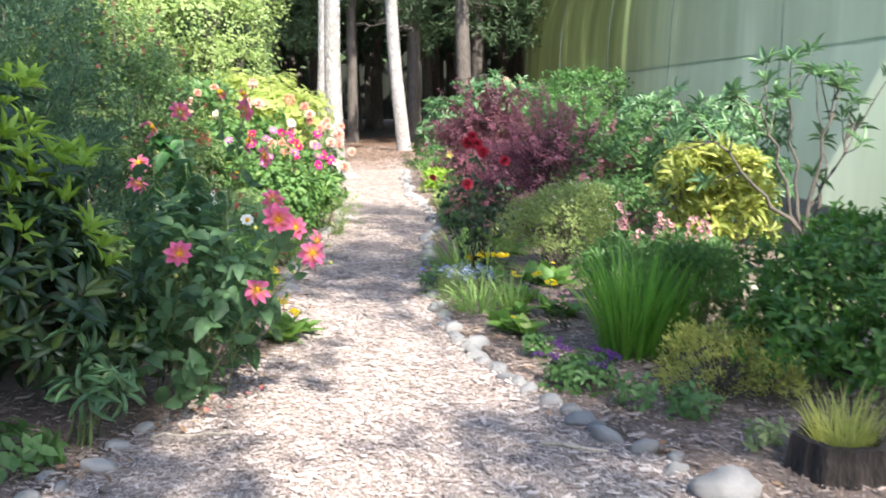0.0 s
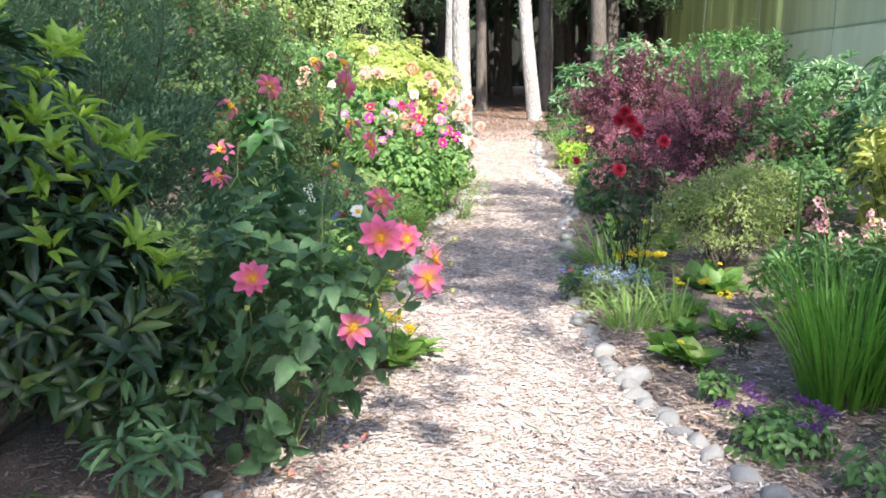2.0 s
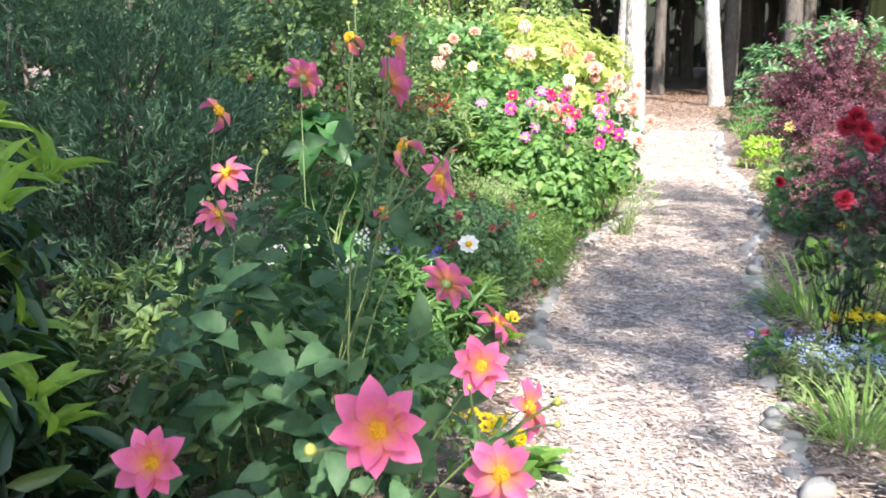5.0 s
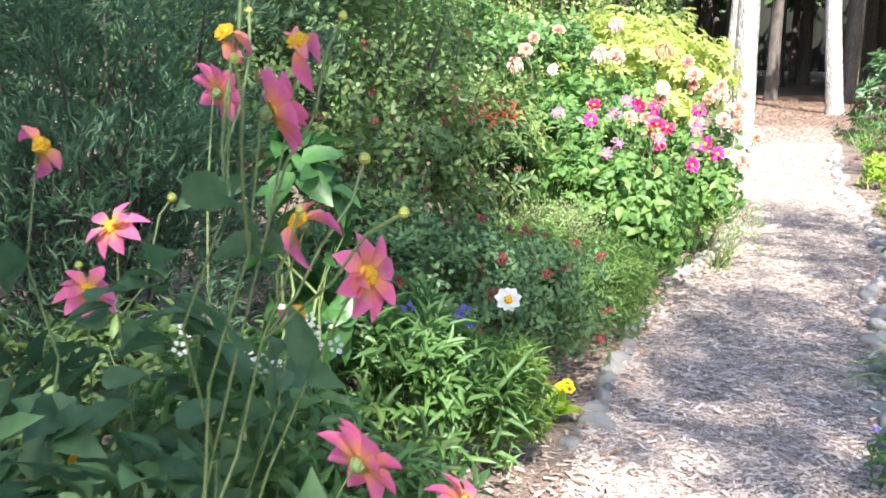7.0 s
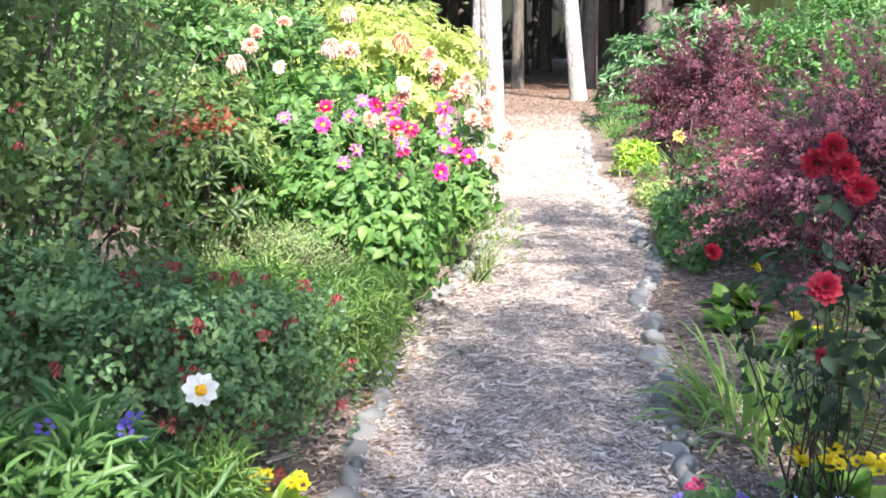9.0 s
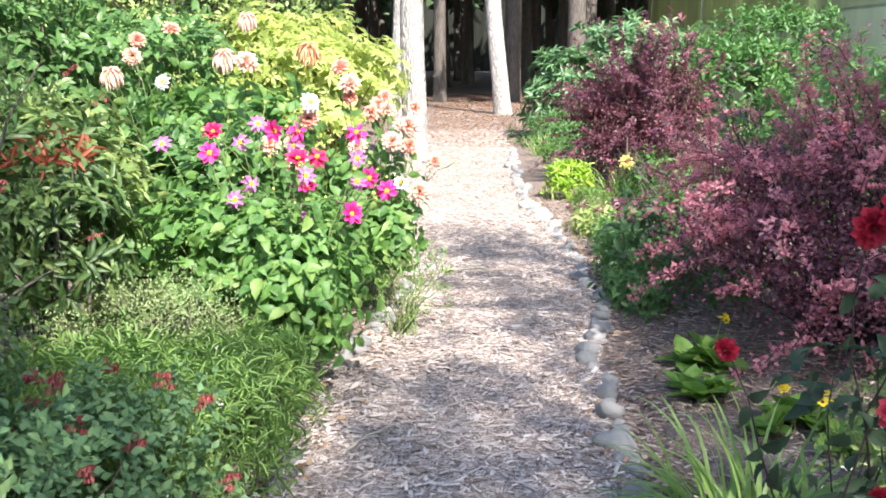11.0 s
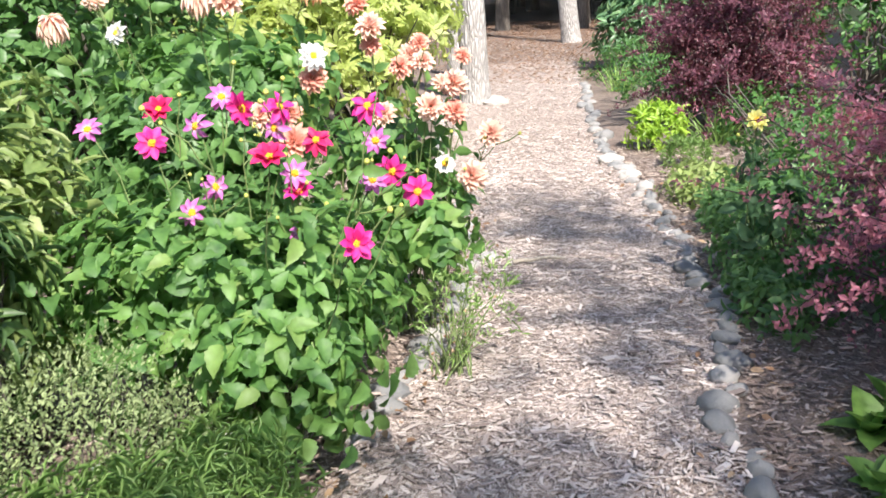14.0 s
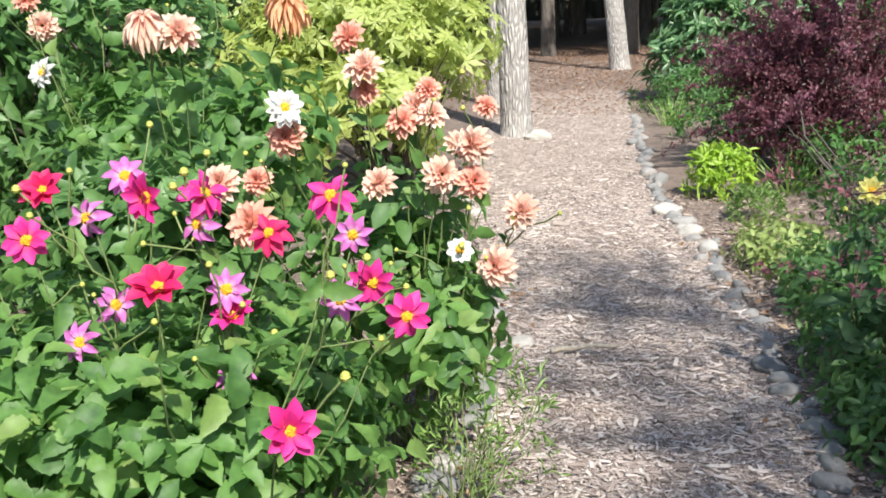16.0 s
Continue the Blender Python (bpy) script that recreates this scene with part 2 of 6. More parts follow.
M_WHITE = petal_mat("white_petal", (0.74, 0.73, 0.58), (0.74, 0.74, 0.72), 0.04)
M_YEL = petal_mat("yellow_petal", (0.85, 0.5, 0.01), (0.9, 0.68, 0.01), 0.03)
M_PALEYEL = petal_mat("pale_yellow_petal", (0.8, 0.65, 0.05), (0.9, 0.82, 0.25), 0.04)
M_BLUE = petal_mat("violet_blue_petal", (0.2, 0.1, 0.5), (0.16, 0.12, 0.62), 0.03)
M_PALEBLUE = petal_mat("pale_blue_petal", (0.5, 0.58, 0.85), (0.36, 0.46, 0.8), 0.03)
M_PURPLE = petal_mat("dark_purple_petal", (0.12, 0.02, 0.14), (0.07, 0.014, 0.14), 0.03)
M_SPIRE = petal_mat("soft_pink_petal", (0.85, 0.5, 0.5), (0.82, 0.32, 0.38), 0.05)
M_DROP = petal_mat("dangling_red_petal", (0.48, 0.07, 0.07), (0.43, 0.14, 0.13), 0.05)
M_HEART = rough_mat("golden_flower_heart", [(0.3, (0.75, 0.25, 0.01)), (0.7, (0.9, 0.55, 0.02))], 150, 0.8, 0.8, 0.003)
M_BUD = rough_mat("green_yellow_bud", [(0.3, (0.2, 0.3, 0.05)), (0.7, (0.5, 0.48, 0.1))], 40, 0.6, 0.3, 0.003)


def film_mat(name, lo, hi, streak, gloss, moss=None):
    """Old greenhouse film: milky, algae-stained from the top down, wrinkled and glossy, with reflected-light streaks
    painted pale.
    """
    k = Nodes(name)
    a = k.noise(0.35, 4)
    c = k.ramp(a, (0.3, lo), (0.7, hi))
    runs_glints = k.noise(1.2, 5, (1.0, 1.0, 0.12))
    # Darkest tones are algae; the pale last stop paints streaks of reflected light.
    c = k.mix(streak, c, k.ramp(runs_glints, (0.42, tuple(v * 0.55 for v in lo)), (0.62, hi), (0.72, tuple(min(1, v * 1.8) for v in hi))))
    if moss:
        tc = k.n("ShaderNodeTexCoord")
        sp = k.n("ShaderNodeSeparateXYZ")
        k.l(tc.outputs["Object"], sp.inputs[0])
        far = k.n("ShaderNodeMapRange")
        for q, v in (("From Min", 16.0), ("From Max", 25.0)):
            far.inputs[q].default_value = v
        k.l(sp.outputs["Y"], far.inputs["Value"])
        # Olive stain, again with pale reflections painted into the last stop.
        green = k.ramp(runs_glints, (0.4, tuple(v * 0.6 for v in moss)), (0.6, moss), (0.7, tuple(min(1, v * 2.6) for v in moss)))
        mx = k.t.nodes.new("ShaderNodeMix")
        mx.data_type = "RGBA"
        k.l(far.outputs[0], mx.inputs[0])
        k.l(c, mx.inputs[6])
        k.l(green, mx.inputs[7])
        c = mx.outputs[2]
    k.l(c, k.b.inputs["Base Color"])
    k.b.inputs["Roughness"].default_value = gloss
    k.bump(k.noise(1.1, 3, (1, 1, 0.25)), 0.35, 0.08)
    tr = k.n("ShaderNodeBsdfTranslucent")
    k.l(c, tr.inputs[0])
    ms = k.n("ShaderNodeMixShader", Fac=0.4)
    k.l(k.b.outputs[0], ms.inputs[1])
    k.l(tr.outputs[0], ms.inputs[2])
    k.l(ms.outputs[0], k.o.inputs[0])
    return k.m


M_FILM = film_mat("greenhouse_film_algae", (0.37, 0.45, 0.31), (0.52, 0.6, 0.43), 0.25, 0.28, (0.24, 0.28, 0.1))
M_SKIRT = film_mat("greenhouse_film_pale", (0.44, 0.53, 0.38), (0.57, 0.66, 0.49), 0.2, 0.35, (0.32, 0.37, 0.2))
M_RIB = rough_mat("grey_steel_rib", [(0.3, (0.3, 0.34, 0.25)), (0.7, (0.42, 0.46, 0.36))], 8, 0.75, 0.2, 0.003)
M_PLANK = rough_mat("weathered_board", [(0.3, (0.26, 0.22, 0.17)), (0.7, (0.46, 0.41, 0.34))], 7, 0.85, 0.4, 0.006, (1, 0.15, 1))

# ---- mesh helpers ----
RNG = np.random.default_rng(7)


def raw_mesh(name, V, F, material, smooth=False):
    V, F = np.asarray(V, dtype=np.float32), np.asarray(F, dtype=np.int32)
    me = bpy.data.meshes.new(name)
    k = F.shape[1]
    me.vertices.add(len(V))
    me.vertices.foreach_set("co", V.ravel())
    me.loops.add(F.size)
    me.loops.foreach_set("vertex_index", F.ravel())
    me.polygons.add(len(F))
    me.polygons.foreach_set("loop_start", np.arange(0, F.size, k, dtype=np.int32))
    me.polygons.foreach_set("use_smooth", np.full(len(F), smooth))
    me.update(calc_edges=True)
    me.validate()
    me.materials.append(material)
    return me


def part(name, mesh, parent=None, label="", at=None):
    ob = new(name, mesh)
    if parent is not None:
        ob.parent = parent
    if at is not None:
        ob.matrix_basis = at
    return tagged(ob, label) if label else ob


def thing(name, label, category, group="", kind="", at=(0, 0, 0)):
    ob = new(name)
    ob.empty_display_size = 0.1
    ob.location = at
    return tagged(ob, label, category, group, kind)


def unit(a):
    return a / np.maximum(np.linalg.norm(a, axis=-1, keepdims=True), 1e-9)


def lattice(rows, widths, fold=0.12, curl=0.25, wave=0.0):
    """A leaf along +y, one long and about one wide, folded at the midrib: triangles."""
    V = [(0, 0, 0)]
    for y, w in zip(rows, widths):
        z = -curl * y * y
        V += [(-w, y, z + fold * w + wave * math.sin(9 * y)), (0, y, z), (w, y, z + fold * w - wave * math.sin(9 * y))]
    V.append((0, 1, -curl))
    n = len(rows)
    F = [(0, 2, 1), (0, 3, 2)]
    for i in range(n - 1):
        a, b = 1 + 3 * i, 4 + 3 * i
        F += [(a, a + 1, b + 1), (a, b + 1, b), (a + 1, a + 2, b + 2), (a + 1, b + 2, b + 1)]
    a, tip = 1 + 3 * (n - 1), 1 + 3 * n
    F += [(a, a + 1, tip), (a + 1, a + 2, tip)]
    return np.array(V), np.array(F)


L_SMALL = lattice((0.45,), (0.5,), 0.25, 0.15)
L_OVAL = lattice((0.3, 0.7), (0.46, 0.4), 0.2, 0.25)
L_BROAD = lattice((0.15, 0.4, 0.75), (0.4, 0.5, 0.33), 0.25, 0.3, 0.03)
L_TOOTH = lattice((0.08, 0.17, 0.27, 0.36, 0.47, 0.56, 0.67, 0.76, 0.88), (0.24, 0.42, 0.4, 0.54, 0.46, 0.48, 0.36, 0.34, 0.16), 0.3, 0.45, 0.02)
L_LANCE = lattice((0.3, 0.7), (0.5, 0.42), 0.25, 0.35)
L_NEEDLE = lattice((0.5,), (0.5,), 0.3, 0.2)
L_PETAL = lattice((0.3, 0.6, 0.88), (0.3, 0.5, 0.36), 0.28, 0.1)


def palm_leaf():
    """A five-lobed maple leaf along +y."""
    V, F = [(0, 0, 0)], []
    for i, (a, r) in enumerate(((-100, 0.45), (-50, 0.8), (0, 1.0), (50, 0.8), (100, 0.45))):
        for da, rr in ((-20, 0.5), (0, 1.0), (20, 0.5)):
            g = radians(a + da)
            V.append((math.sin(g) * r * rr, math.cos(g) * r * rr, -0.22 * (r * rr) ** 2))
        b = 1 + 3 * i
        F += [(0, b + 1, b), (0, b + 2, b + 1)]
    return np.array(V), np.array(F)


L_MAPLE = palm_leaf()


def lay(tpl, P, D, N, S, W):
    """Copies of a leaf at P, its tip towards D, its face towards N, S long and S * W wide: one set of vertices and faces."""
    V, F = tpl
    Y = unit(D)
    X = unit(np.cross(Y, N))
    Z = np.cross(X, Y)
    S = np.broadcast_to(np.asarray(S, float), (len(P),))[:, None, None]
    out = P[:, None] + S * (V[None, :, 0:1] * np.broadcast_to(np.asarray(W, float), (len(P),))[:, None, None] * X[:, None] + V[None, :, 1:2] * Y[:, None] + V[None, :, 2:3] * Z[:, None])
    idx = F[None] + (np.arange(len(P)) * len(V))[:, None, None]
    return out.reshape(-1, 3), idx.reshape(-1, F.shape[1])


def merge(*sets):
    V, F, k = [], [], 0
    for v, f in sets:
        V.append(v)
        F.append(f + k)
        k += len(v)
    return np.concatenate(V), np.concatenate(F)


def tubes(paths, radii, sides=5):
    """Tapered tubes along paths (n, k, 3), radii (n, k): triangles."""
    P, R = np.asarray(paths, float), np.asarray(radii, float)
    n, k, _ = P.shape
    T = unit(np.gradient(P, axis=1))
    ref = np.where(np.abs(T[..., 2:3]) > 0.9, np.array([1.0, 0, 0]), np.array([0, 0, 1.0]))
    A = unit(np.cross(T, ref))
    B = np.cross(T, A)
    ang = np.arange(sides) * 2 * math.pi / sides
    ring = P[:, :, None] + R[:, :, None, None] * (np.cos(ang)[:, None] * A[:, :, None] + np.sin(ang)[:, None] * B[:, :, None])
    V = ring.reshape(-1, 3)
    F = []
    for i in range(k - 1):
        for j in range(sides):
            a, b, c, d = i * sides + j, i * sides + (j + 1) % sides, (i + 1) * sides + (j + 1) % sides, (i + 1) * sides + j
            F += [(a, b, c), (a, c, d)]
    F = np.array(F)
    return V, (F[None] + (np.arange(n) * k * sides)[:, None, None]).reshape(-1, 3)


def tube_parts(name, paths, radii, material, parent, sides=5):
    """Each tube a part of its own."""
    for p, r in zip(np.asarray(paths), np.asarray(radii)):
        part(name, raw_mesh(name, *tubes(p[None], r[None], sides), material, True), parent)


def arcs(starts, ends, bend, k=6, wob=0.03):
    """Curved paths from starts to ends, rising first and then leaning out."""
    s = np.linspace(0, 1, k)[None, :, None]
    a, b = np.asarray(starts, float)[:, None], np.asarray(ends, float)[:, None]
    p = a + (b - a) * s
    p[..., 2:3] += bend * np.sin(math.pi * s) * np.linalg.norm(b - a, axis=2, keepdims=True)
    w = RNG.normal(0, wob, (p.shape[0], k, 3)) * np.linalg.norm(b - a, axis=2, keepdims=True)
    w[:, 0] = w[:, -1] = 0
    return p + w


def in_blobs(blobs, n, lo=0.6, hi=1.05):
    """n places in the outer shell of a heap of ellipsoids (cx, cy, cz, rx, ry, rz), with the ways out of it."""
    B = np.array(blobs, float)
    area = (B[:, 3] * B[:, 4] + B[:, 4] * B[:, 5] + B[:, 3] * B[:, 5])
    pick = RNG.choice(len(B), n, p=area / area.sum())
    d = unit(RNG.normal(size=(n, 3)))
    d[:, 2] = np.where(d[:, 2] < -0.5, -d[:, 2], d[:, 2])
    lump = 1 + 0.16 * np.sin(d[:, 0] * 7 + pick) * np.sin(d[:, 1] * 6 + 2 * pick) + 0.1 * np.sin(d[:, 2] * 11 + pick)
    r = (lo + (hi - lo) * RNG.random(n) ** 0.55) * lump
    P = B[pick, :3] + d * B[pick, 3:] * r[:, None]
    P[:, 2] = np.maximum(P[:, 2], 0.03 + 0.05 * RNG.random(n))
    return P, d


def clumped(blobs, n, lo, hi, loose=0.5):
    """Places as in_blobs gives, gathered into clumps with thin spots between them."""
    C, A = in_blobs(blobs, int(n * 1.6), lo, hi)
    q = C * 2.6 / float(np.mean(np.array(blobs, float)[:, 3:])) * np.array([1.0, 1.0, 1.5])
    thick = np.sin(q[:, 0] * 2.1 + 1.3 * np.sin(q[:, 2])) * np.sin(q[:, 1] * 1.9 + 1.1 * np.sin(q[:, 0])) + 0.8 * np.sin(q[:, 2] * 2.7 + np.sin(q[:, 1] * 1.7))
    keep = np.sort(np.argsort(-(thick + RNG.normal(0, loose, len(C))))[:n])
    return C[keep], A[keep]


def clusters(tpl, C, A, per, size, width, jit, tilt=(30, 80), up=0.35):
    """Leaves in whorls at C round the ways A."""
    n = len(C)
    A = unit(A + np.array([0, 0, up]) + RNG.normal(0, 0.25, (n, 3)))
    ref = unit(RNG.normal(size=(n, 3)))
    X = unit(np.cross(A, ref))
    Y = np.cross(A, X)
    az = (np.arange(per)[None] * 2.4 + RNG.random((n, 1)) * 6.28)[..., None]
    ti = np.radians(RNG.uniform(tilt[0], tilt[1], (n, per)))[..., None]
    rad = np.cos(az) * X[:, None] + np.sin(az) * Y[:, None]
    D = A[:, None] * np.cos(ti) + rad * np.sin(ti)
    N = A[:, None] * np.sin(ti) - rad * np.cos(ti)
    P = C[:, None] + RNG.normal(0, jit, (n, per, 3)) + rad * size * 0.08
    S = size * RNG.uniform(0.6, 1.15, n * per)
    return lay(tpl, P.reshape(-1, 3), D.reshape(-1, 3), N.reshape(-1, 3), S, width)


def shrub(name, label, category, base, blobs, n, per, tpl, size, width, material, jit=0.03, tilt=(30, 80), twigs=18, twig_r=0.008, bark=None, lo=0.6, hi=1.05, up=0.35, group="", kind="", loose=0.95):
    """A shrub: curved tapering stems from its base, and leaves in whorls out to an uneven outline."""
    bx, by = base
    root = thing(name, label, category, group, kind, (bx, by, 0))
    C, A = clumped(blobs, n, lo, hi, loose)
    V, F = clusters(tpl, C, A, per, size, width, jit, tilt, up)
    off = np.array([bx, by, 0.0])
    part("foliage", raw_mesh("foliage", V - off, F, material, True), root)
    if twigs:
        pick = RNG.choice(n, min(twigs, n), replace=False)
        st = off + RNG.normal(0, 0.04, (len(pick), 3)) * np.array([1, 1, 0]) - np.array([0, 0, 0.03])
        path = arcs(st, C[pick], 0.06, 7, 0.025)
        rad = twig_r * np.linspace(1.5, 0.35, 7)[None] * RNG.uniform(0.7, 1.3, (len(pick), 1))
        tube_parts("stem", path - off, rad, bark or M_TWIG, root)
    return root


def blades(name, label, category, base, spread, n, length, width, lean, droop, material, group="", kind="", parent=None):
    """A tuft of arching blades."""
    k = 7
    az = RNG.random(n) * 6.283
    r0 = spread * np.sqrt(RNG.random(n))
    L = length * RNG.uniform(0.55, 1.1, n)
    le = np.radians(lean) * RNG.random(n) ** 0.8
    dr = droop * RNG.uniform(0.3, 1.2, n)
    h = np.stack([np.cos(az), np.sin(az), 0 * az], 1)
    az2 = az + RNG.normal(0, 0.5, n)
    h0 = np.stack([np.cos(az2), np.sin(az2), 0 * az], 1)
    P = np.zeros((n, k, 3))
    P[:, 0] = h0 * r0[:, None] - np.array([0, 0, 0.02])
    ang = le.copy()
    for i in range(1, k):
        P[:, i] = P[:, i - 1] + (L / (k - 1))[:, None] * (h * np.sin(ang)[:, None] + np.array([0, 0, 1.0]) * np.cos(ang)[:, None])
        ang = ang + dr * (i / k)
    side = np.stack([-np.sin(az), np.cos(az), 0 * az], 1)
    tw = side * np.cos(0.4 * RNG.normal(size=n))[:, None] + h * np.sin(0.4 * RNG.normal(size=n))[:, None]
    w = width * RNG.uniform(0.6, 1.2, n)[:, None] * np.array([0.75, 1, 1, 0.9, 0.7, 0.45, 0.05])[None]
    up = np.array([0, 0, 1.0]) * 0.25
    Lf, Rt = P - tw[:, None] * w[..., None] + up * w[..., None], P + tw[:, None] * w[..., None] + up * w[..., None]
    V = np.stack([Lf, P, Rt], 2).reshape(-1, 3)
    F = []
    for i in range(k - 1):
        a, b = 3 * i, 3 * i + 3
        F += [(a, a + 1, b + 1), (a, b + 1, b), (a + 1, a + 2, b + 2), (a + 1, b + 2, b + 1)]
    root = parent or thing(name, label, category, group, kind, (base[0], base[1], 0))
    for i in range(n):
        part("blade", raw_mesh("blade", V[i * k * 3:(i + 1) * k * 3], F, material, True), root)
    return root


# ---- flowers ----


def petal_rings(rings, fold=0.28, curl=0.1, seed=0):
    """Rings of petals (count, length, width, lift in degrees, height) round +z."""
    r = np.random.default_rng(seed)
    tpl = lattice((0.25, 0.55, 0.82), (0.32, 0.5, 0.3), fold, curl)
    sets = []
    for count, length, width, lift, height in rings:
        a = np.arange(count) * 2 * math.pi / count + r.random() * 6 + r.normal(0, 0.08, count)
        e = np.radians(lift + r.normal(0, 7, count))
        D = np.stack([np.cos(a) * np.cos(e), np.sin(a) * np.cos(e), np.sin(e)], 1)
        N = np.stack([-np.cos(a) * np.sin(e), -np.sin(a) * np.sin(e), np.cos(e)], 1)
        P = np.stack([np.cos(a), np.sin(a), 0 * a], 1) * 0.006 + np.array([0, 0, height])
        sets.append(lay(tpl, P, D, N, length * r.uniform(0.88, 1.08, count), width / length))
    return merge(*sets)


def dome(radius, height, rings=4, sides=12, bumps=0.0, z0=0.0):
    V, F = [], []
    for i in range(rings):
        g = math.pi / 2 * i / rings
        for j in range(sides):
            a = 2 * math.pi * (j + 0.5 * (i % 2)) / sides
            q = 1 + bumps * math.sin(17 * j + 5 * i)
            V.append((radius * math.cos(g) * math.cos(a) * q, radius * math.cos(g) * math.sin(a) * q, z0 + height * math.sin(g) * q))
    V.append((0, 0, z0 + height))
    for i in range(rings - 1):
        for j in range(sides):
            a, b = i * sides + j, i * sides + (j + 1) % sides
            F += [(a, b, b + sides), (a, b + sides, a + sides)]
    for j in range(sides):
        F.append(((rings - 1) * sides + j, (rings - 1) * sides + (j + 1) % sides, rings * sides))
    return np.array(V), np.array(F)


HEART = raw_mesh("heart", *dome(0.016, 0.013, 4, 14, 0.14, 0.002), M_HEART)
CALYX = raw_mesh("calyx", *dome(0.012, -0.014, 3, 8), M_STEM)
BUD = raw_mesh("bud", *merge(dome(0.011, 0.013, 4, 9), dome(0.011, -0.009, 3, 9)), M_BUD, True)


def head_meshes(tag, material, kinds):
    return [raw_mesh(tag, *petal_rings(r, f, c, i), material, True) for i, (r, f, c) in enumerate(kinds)]


SINGLE = [([(8, 0.062, 0.037, 8, 0), (3, 0.055, 0.03, 26, 0.003)], 0.35, 0.1), ([(8, 0.06, 0.037, 18, 0), (5, 0.052, 0.03, 40, 0.004)], 0.4, 0.05), ([(8, 0.062, 0.034, -10, 0), (4, 0.055, 0.03, 25, 0.003)], 0.35, 0.3)]
POMPON = [([(14, 0.062, 0.026, -8, 0), (13, 0.056, 0.026, 12, 0.006), (12, 0.046, 0.024, 32, 0.01), (10, 0.034, 0.02, 55, 0.013), (6, 0.024, 0.015, 78, 0.014)], 0.5, -0.15),
          ([(15, 0.058, 0.028, -20, 0), (13, 0.05, 0.026, 5, 0.006), (11, 0.04, 0.024, 30, 0.011), (9, 0.03, 0.018, 58, 0.014)], 0.5, -0.1)]
DROOP = [([(16, 0.095, 0.016, -62, 0), (16, 0.085, 0.016, -50, 0.004), (14, 0.07, 0.015, -35, 0.008), (10, 0.04, 0.014, 10, 0.01)], 0.4, 0.25)]
H_PINK = head_meshes("coral_petals", M_PINK, SINGLE)
H_CORALW = head_meshes("fading_coral_petals", M_PINK, [([(2, 0.065, 0.028, -40, 0), (2, 0.04, 0.024, 20, 0)], 0.6, 0.5), ([(3, 0.05, 0.026, -75, 0)], 0.6, 0.3)])
H_MAG = head_meshes("magenta_petals", M_MAGENTA, SINGLE)
H_CER = head_meshes("cerise_petals", M_CERISE, SINGLE)
H_MAUVE = head_meshes("mauve_petals", M_MAUVE, [([(8, 0.052, 0.027, 25, 0), (5, 0.045, 0.024, -20, 0)], 0.5, 0.3), ([(6, 0.055, 0.028, -25, 0), (5, 0.045, 0.024, 35, 0)], 0.5, 0.3)])
H_PEACH = head_meshes("peach_petals", M_PEACH, POMPON)
H_PALE = head_meshes("pale_peach_petals", M_PEACHP, POMPON)
H_WILT = head_meshes("wilted_petals", M_WILT, DROOP)
H_WILTP = head_meshes("pale_wilted_petals", M_PEACHP, DROOP)
H_WHITE = head_meshes("white_petals", M_WHITE, [([(9, 0.042, 0.034, 15, 0)], 0.25, 0.1), ([(12, 0.05, 0.026, 0, 0), (11, 0.042, 0.024, 22, 0.005)], 0.35, 0.0)])
H_RED = head_meshes("red_petals", M_RED, [([(11, 0.05, 0.036, 0, 0), (9, 0.042, 0.032, 25, 0.005), (6, 0.03, 0.024, 55, 0.008)], 0.3, 0.05)])
H_PYEL = head_meshes("pale_yellow_petals", M_PALEYEL, [([(10, 0.05, 0.026, 8, 0), (9, 0.04, 0.022, 25, 0.004)], 0.3, 0.05)])


def flower(parent, at, face, petals, scale=1.0, heart=True, name="flower_head", spin=0.0):
    """A flower head as a part of its plant: the petals, with a golden heart and a green calyx."""
    q = Vector(face).to_track_quat("Z", "Y").to_matrix().to_4x4()
    m = Matrix.Translation(Vector(at)) @ q @ pose(0, 0, 0, 0, 0, spin) @ Matrix.Scale(scale, 4)
    head = part(name, petals, parent, at=m)
    if heart:
        part("heart", HEART, head, "golden yellow heart")
    part("calyx", CALYX, head)
    return head


